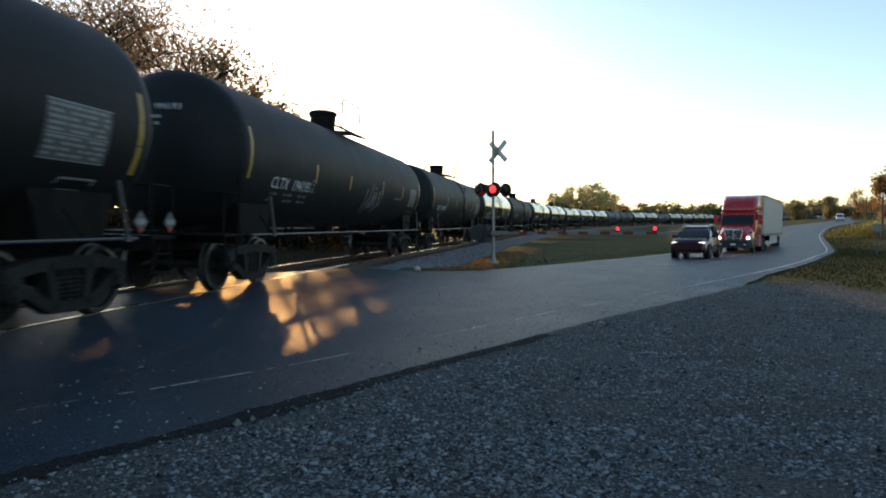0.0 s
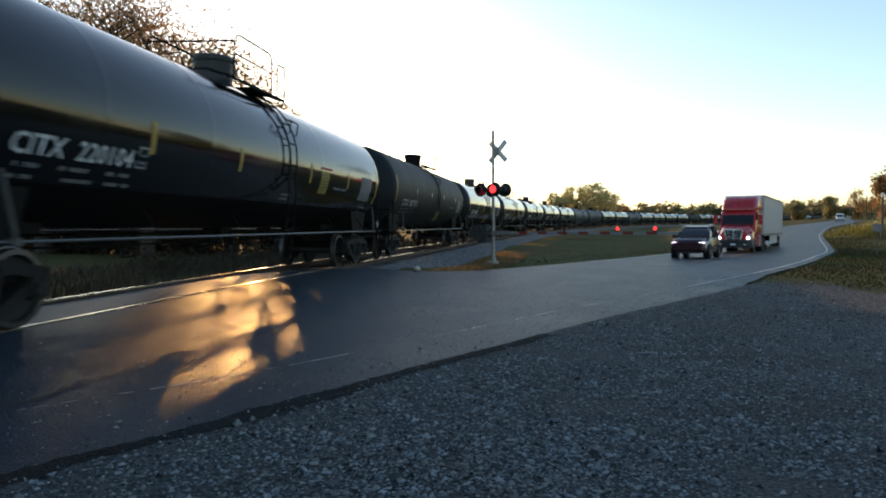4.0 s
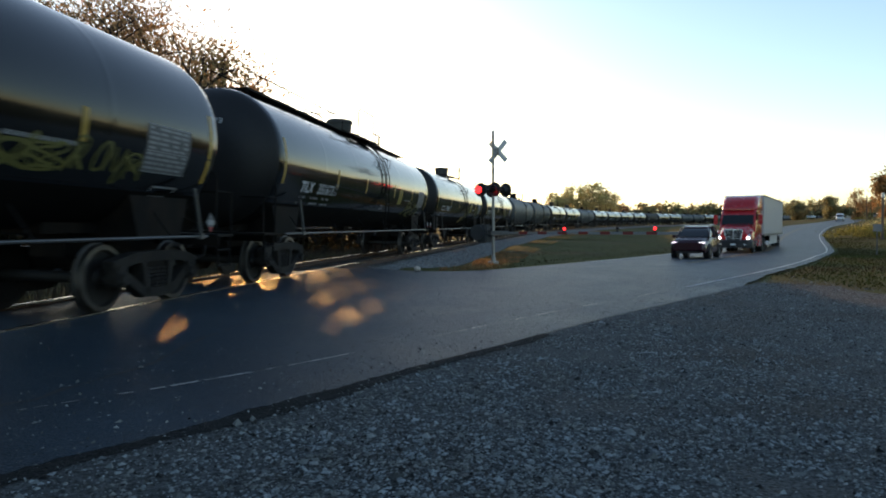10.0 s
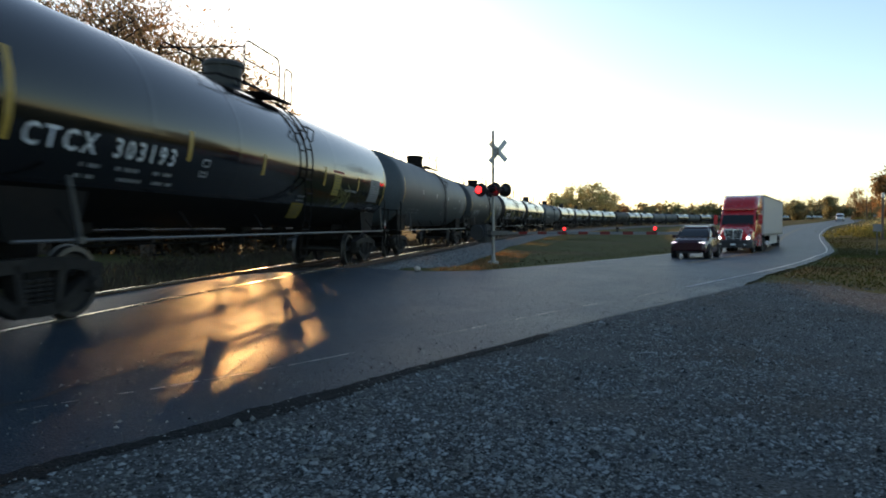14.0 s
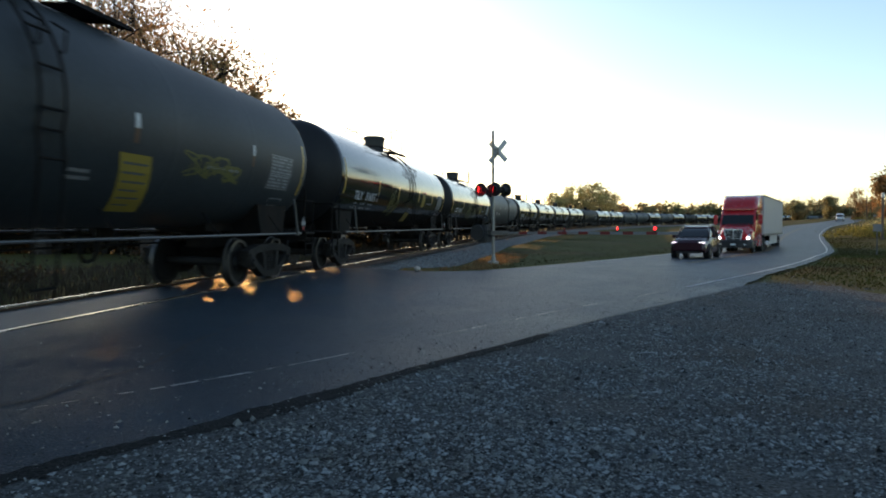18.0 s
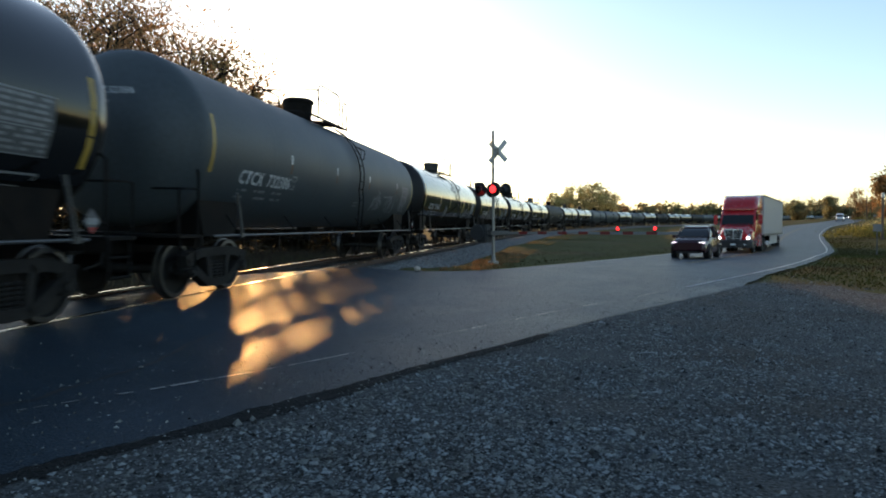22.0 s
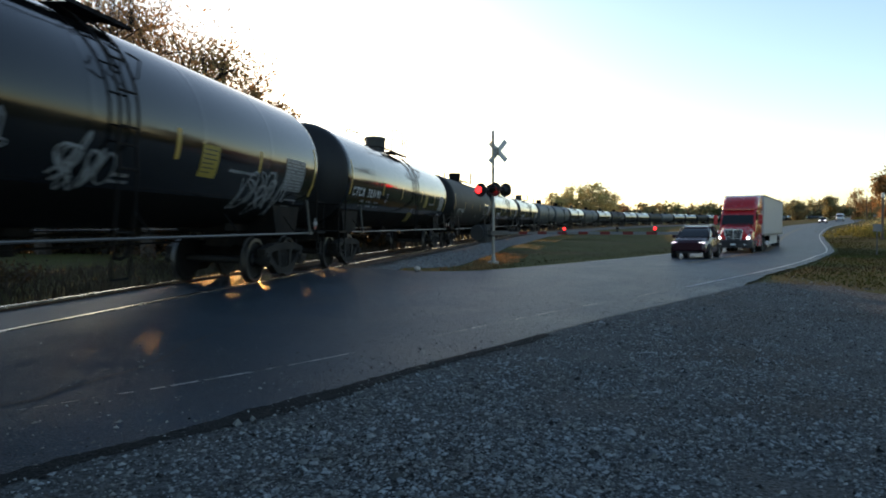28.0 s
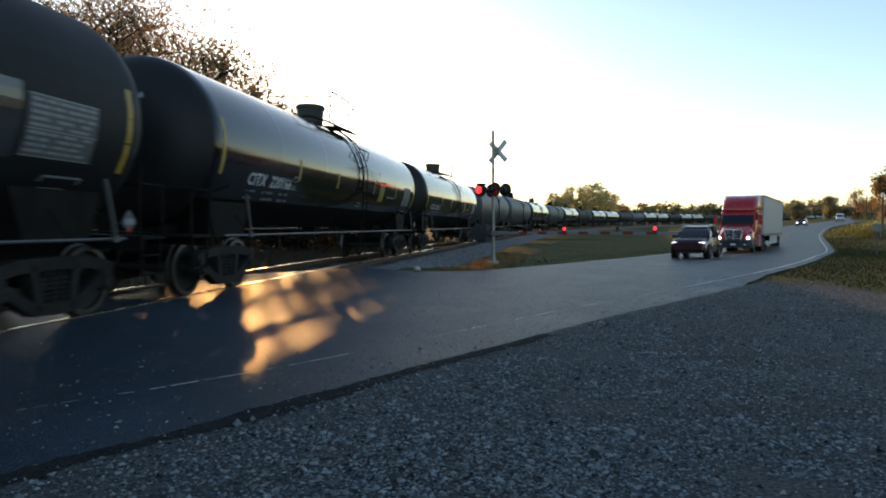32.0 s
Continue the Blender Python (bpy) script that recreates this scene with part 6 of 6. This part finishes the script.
for i, (s, la, w, h, mt) in enumerate(((9.0, -6.2, 1.6, 0.9, BRUSH), (3.0, -5.6, 1.4, 0.8, BRUSH), (16.0, -6.8, 1.8, 1.0, BRUSH), (-3.0, -6.0, 1.8, 1.2, BRUSH), (24.0, -7.5, 2.0, 1.2, BRUSH),
                                       (33.0, -8.5, 2.4, 1.3, BRUSH), (45.0, -9.0, 2.6, 1.4, BRUSH))):
    x, y, _ = track(s, la)
    bush(at_ground(float(x), float(y)), w, h, 700, 0.06, mt, 130 + i, "low dark weedy bush behind the track")


# ---- stones ----
def stones(name, label, places, sizes, material, seed, z=None, squash=0.6, sink=0.3):
    """Many small broken stones in one mesh."""
    rng = np.random.default_rng(seed)
    n = len(places)
    base = np.array([(1, 0, 0), (0, 1, 0), (-1, 0, 0), (0, -1, 0), (0, 0, 1)], float)
    tri = np.array([(0, 1, 4), (1, 2, 4), (2, 3, 4), (3, 0, 4)])
    v = base[None] * rng.uniform(0.55, 1.3, (n, 5, 1)) + rng.normal(0, 0.2, (n, 5, 3))
    v[..., 2] *= squash
    a = rng.uniform(0, 6.283, n)
    c, s = np.cos(a), np.sin(a)
    x, y = v[..., 0] * c[:, None] - v[..., 1] * s[:, None], v[..., 0] * s[:, None] + v[..., 1] * c[:, None]
    zz = ground(places[:, 0], places[:, 1]) + 0.012 if z is None else z
    v = np.stack([x * sizes[:, None] + places[:, 0, None], y * sizes[:, None] + places[:, 1, None], v[..., 2] * sizes[:, None] + (zz + sizes * squash * (0.6 - sink))[:, None]], -1).reshape(-1, 3)
    f = (tri[None] + 5 * np.arange(n)[:, None, None]).reshape(-1, 3)
    return thing(name, label, "gravel", kind="stuff", data=mesh_of(name, v.tolist(), f.tolist(), material))


def lot_places(n, seed, near, far, power):
    rng = np.random.default_rng(seed)
    # thick before the parking place, thinning out over the lot
    wide = rng.uniform(0, 1, n) < 0.35
    y = near + (far - near) * rng.uniform(0, 1, n) ** power + rng.normal(0, 1.1, n)
    x = np.maximum(y, 1.5) * rng.normal(0, 0.45, n) + rng.normal(0.4, 1.3, n)
    p = np.column_stack([np.where(wide, rng.uniform(-10, 12, n), x), np.where(wide, rng.uniform(-7, far, n), y)])
    # worn bare places between the stones
    bare = np.array([noise.noise((q[0] * 0.8, q[1] * 0.8, 3.0)) + 0.5 * noise.noise((q[0] * 2.3, q[1] * 2.3, 7.0)) for q in p])
    p = p[bare + rng.normal(0, 0.35, n) < 0.25]
    n = len(p)
    idx, dr = nearest(_RD, p[:, 0], p[:, 1])
    t = _RD[np.minimum(idx + 1, len(_RD) - 1)] - _RD[np.maximum(idx - 1, 0)]
    side = t[:, 1] * (p[:, 0] - _RD[idx, 0]) - t[:, 0] * (p[:, 1] - _RD[idx, 1])
    ok = (side > 0) & (dr > 4.96 + rng.exponential(0.3, n)) & (p[:, 0] < 9.3 + 0.05 * p[:, 1] + rng.normal(0, 0.5, n))
    return p[ok]


_p = lot_places(330000, 91, 2.0, 21, 1.5)
stones("lot_gravel", "loose grey crushed stone on the lot", _p, _r.gamma(2.0, 0.0038, len(_p)) + 0.0035, PEBBLE, 92)
_p = lot_places(6000, 93, 2.0, 17, 1.4)
stones("lot_gravel", "larger loose stones on the lot", _p, _r.uniform(0.011, 0.021, len(_p)), PEBBLE, 94)
# grit carried onto the asphalt
_g = np.column_stack([_r.uniform(-12, 9, 90000), -5 + 26 * _r.uniform(0, 1, 90000)])
_, _gd = nearest(_RD, _g[:, 0], _g[:, 1])
_g = _g[(_gd < 5.1) & (_gd > 5.1 - _r.exponential(1.9, len(_g)))]
stones("road_grit", "fine pale grit on the asphalt", _g, _r.gamma(2.0, 0.0028, len(_g)) + 0.003, PEBBLE, 97, z=ground(_g[:, 0], _g[:, 1]))
# ballast stones by the road's side
_s = 18 + 42 * _r.uniform(0, 1, 9000) ** 1.5
_la = _r.uniform(0.9, 3.3, 9000)
_th2 = np.interp(_s, TS, TTH)
_p = np.column_stack([np.interp(_s, TS, TX) + _la * np.cos(_th2), np.interp(_s, TS, TY) - _la * np.sin(_th2)])
_z = rail_z(_s) + np.where(_la < 1.75, -0.2, -0.2 - 0.56 * (_la - 1.75) / 1.55) - 0.0433
stones("ballast_stones", "loose grey ballast stones beside the rails", _p, _r.uniform(0.025, 0.06, len(_p)), STONE, 95, z=_z, squash=0.75, sink=0.4)
rock = thing("rock", "pale sunlit rock beside the road", "rock", pose(-0.82, 21.2, ground1(-0.82, 21.2)))
bm = bmesh.new()
bmesh.ops.create_icosphere(bm, subdivisions=2, radius=0.11)
for v in bm.verts:
    v.co *= 1 + 0.3 * noise.noise(v.co * 6)
    v.co.z = v.co.z * 0.8 + 0.08
part("stone", bm, mat("pale_stone", (0.5, 0.44, 0.38), 0.85, vary=0.2, bump=0.3), rock)


# ---- sleepers and road wear ----
M_TIE = from_bm("sleeper", box(bmesh.new(), -0.115, 0.115, -1.3, 1.3, -0.32, -0.168, 0.012), TIE)
_bed = thing("sleeper_row", "row of dark wooden sleepers under the rails", "sleepers", kind="structure", data=None)
for i in range(150):
    s = 18.0 + 0.53 * i
    x, y, z = track(s)
    part("sleeper", M_TIE, None, _bed, m=pose(x, y, z, 0, 0, 90 - math.degrees(np.interp(s, TS, TTH))) @ pose(0, 0, 0, math.degrees(CANT), 0, 0))


def crack(pts, width, seed):
    """A dark wandering crack in the asphalt."""
    rng = random.Random(seed)
    line = dense(smooth_line(np.array(pts, float), 6), 0.18)
    line = line + np.array([[rng.uniform(-0.025, 0.025), rng.uniform(-0.025, 0.025)] for _ in line])
    w = np.array([width * rng.uniform(0.4, 1.3) for _ in line])
    l, r = offset_line(line, -1.0) - line, offset_line(line, 1.0) - line
    L_, R_ = line + l * w[:, None] / 2, line + r * w[:, None] / 2
    tagged(new("crack", ribbon("crack", L_, R_, 1, 0.005, TAR, False)), "dark crack across the asphalt", "crack", kind="structure")


crack([(-4.6, 3.9), (-3.42, 5.15), (-3.2, 5.9), (-3.05, 6.5), (-2.98, 7.2), (-3.0, 8.0), (-2.78, 9.86), (-2.54, 11.41), (-2.13, 13.37), (-1.3, 15.2)], 0.05, 1)
crack([(-1.2, 9.2), (-0.6, 10.6), (0.2, 12.2), (0.6, 13.6)], 0.03, 2)
crack([(-1.0, 17.4), (0.6, 18.3), (2.2, 19.6)], 0.03, 3)
crack([(1.5, 14.5), (3.1, 16.6), (4.2, 18.4)], 0.025, 4)
# the ragged dark lip of the asphalt along the lot, edge shadow in its colour
_lip = dense(offset_line(road_mid, 5.06)[_u0 - 14:_u0 + 7], 0.06)
_jl, _jr = [np.array([[0.06 * noise.noise((i * 0.13, q, 0.0)) + 0.09 * noise.noise((i * 0.034, q + 5, 0.0)) + 0.05 * noise.noise((i * 0.61, q + 9, 0.0))] for i in range(len(_lip))]) for q in (1.0, 2.0)]
_nl = offset_line(_lip, 1.0) - _lip
tagged(new("asphalt_lip", ribbon("asphalt_lip", _lip + _nl * (_jl - 0.06), _lip + _nl * (_jr + 0.14), 2, 0.02, mat("broken_asphalt_edge", (0.021, 0.022, 0.022), 0.95, vary=0.6, scale=3, fine=40, bump=1.0, bdist=0.03, speck=4.0, spec=0.1))),
       "ragged broken edge of the asphalt, darkened for its shadow", "road edge", kind="structure")
# dead flattened grass between the stones
for x, y, w, h, n in ((1.75, 4.95, 0.55, 0.16, 900), (2.35, 4.3, 0.75, 0.14, 1200), (2.9, 5.3, 0.4, 0.16, 500), (6.6, 11.2, 0.9, 0.5, 700), (-0.9, 7.3, 0.6, 0.3, 300)):
    _p = np.column_stack([_r.normal(x, w, n), _r.normal(y, h, n)])
    blades("dead_grass", "flattened dead brown grass growing through the gravel", _p, _r.uniform(0.012, 0.035, n), _r.uniform(0.006, 0.016, n), WEED, int(x * 100 + 1000), 1.6)


def motions():
    train_motion()
    flash_motion()
    far_car_motion()


motions()
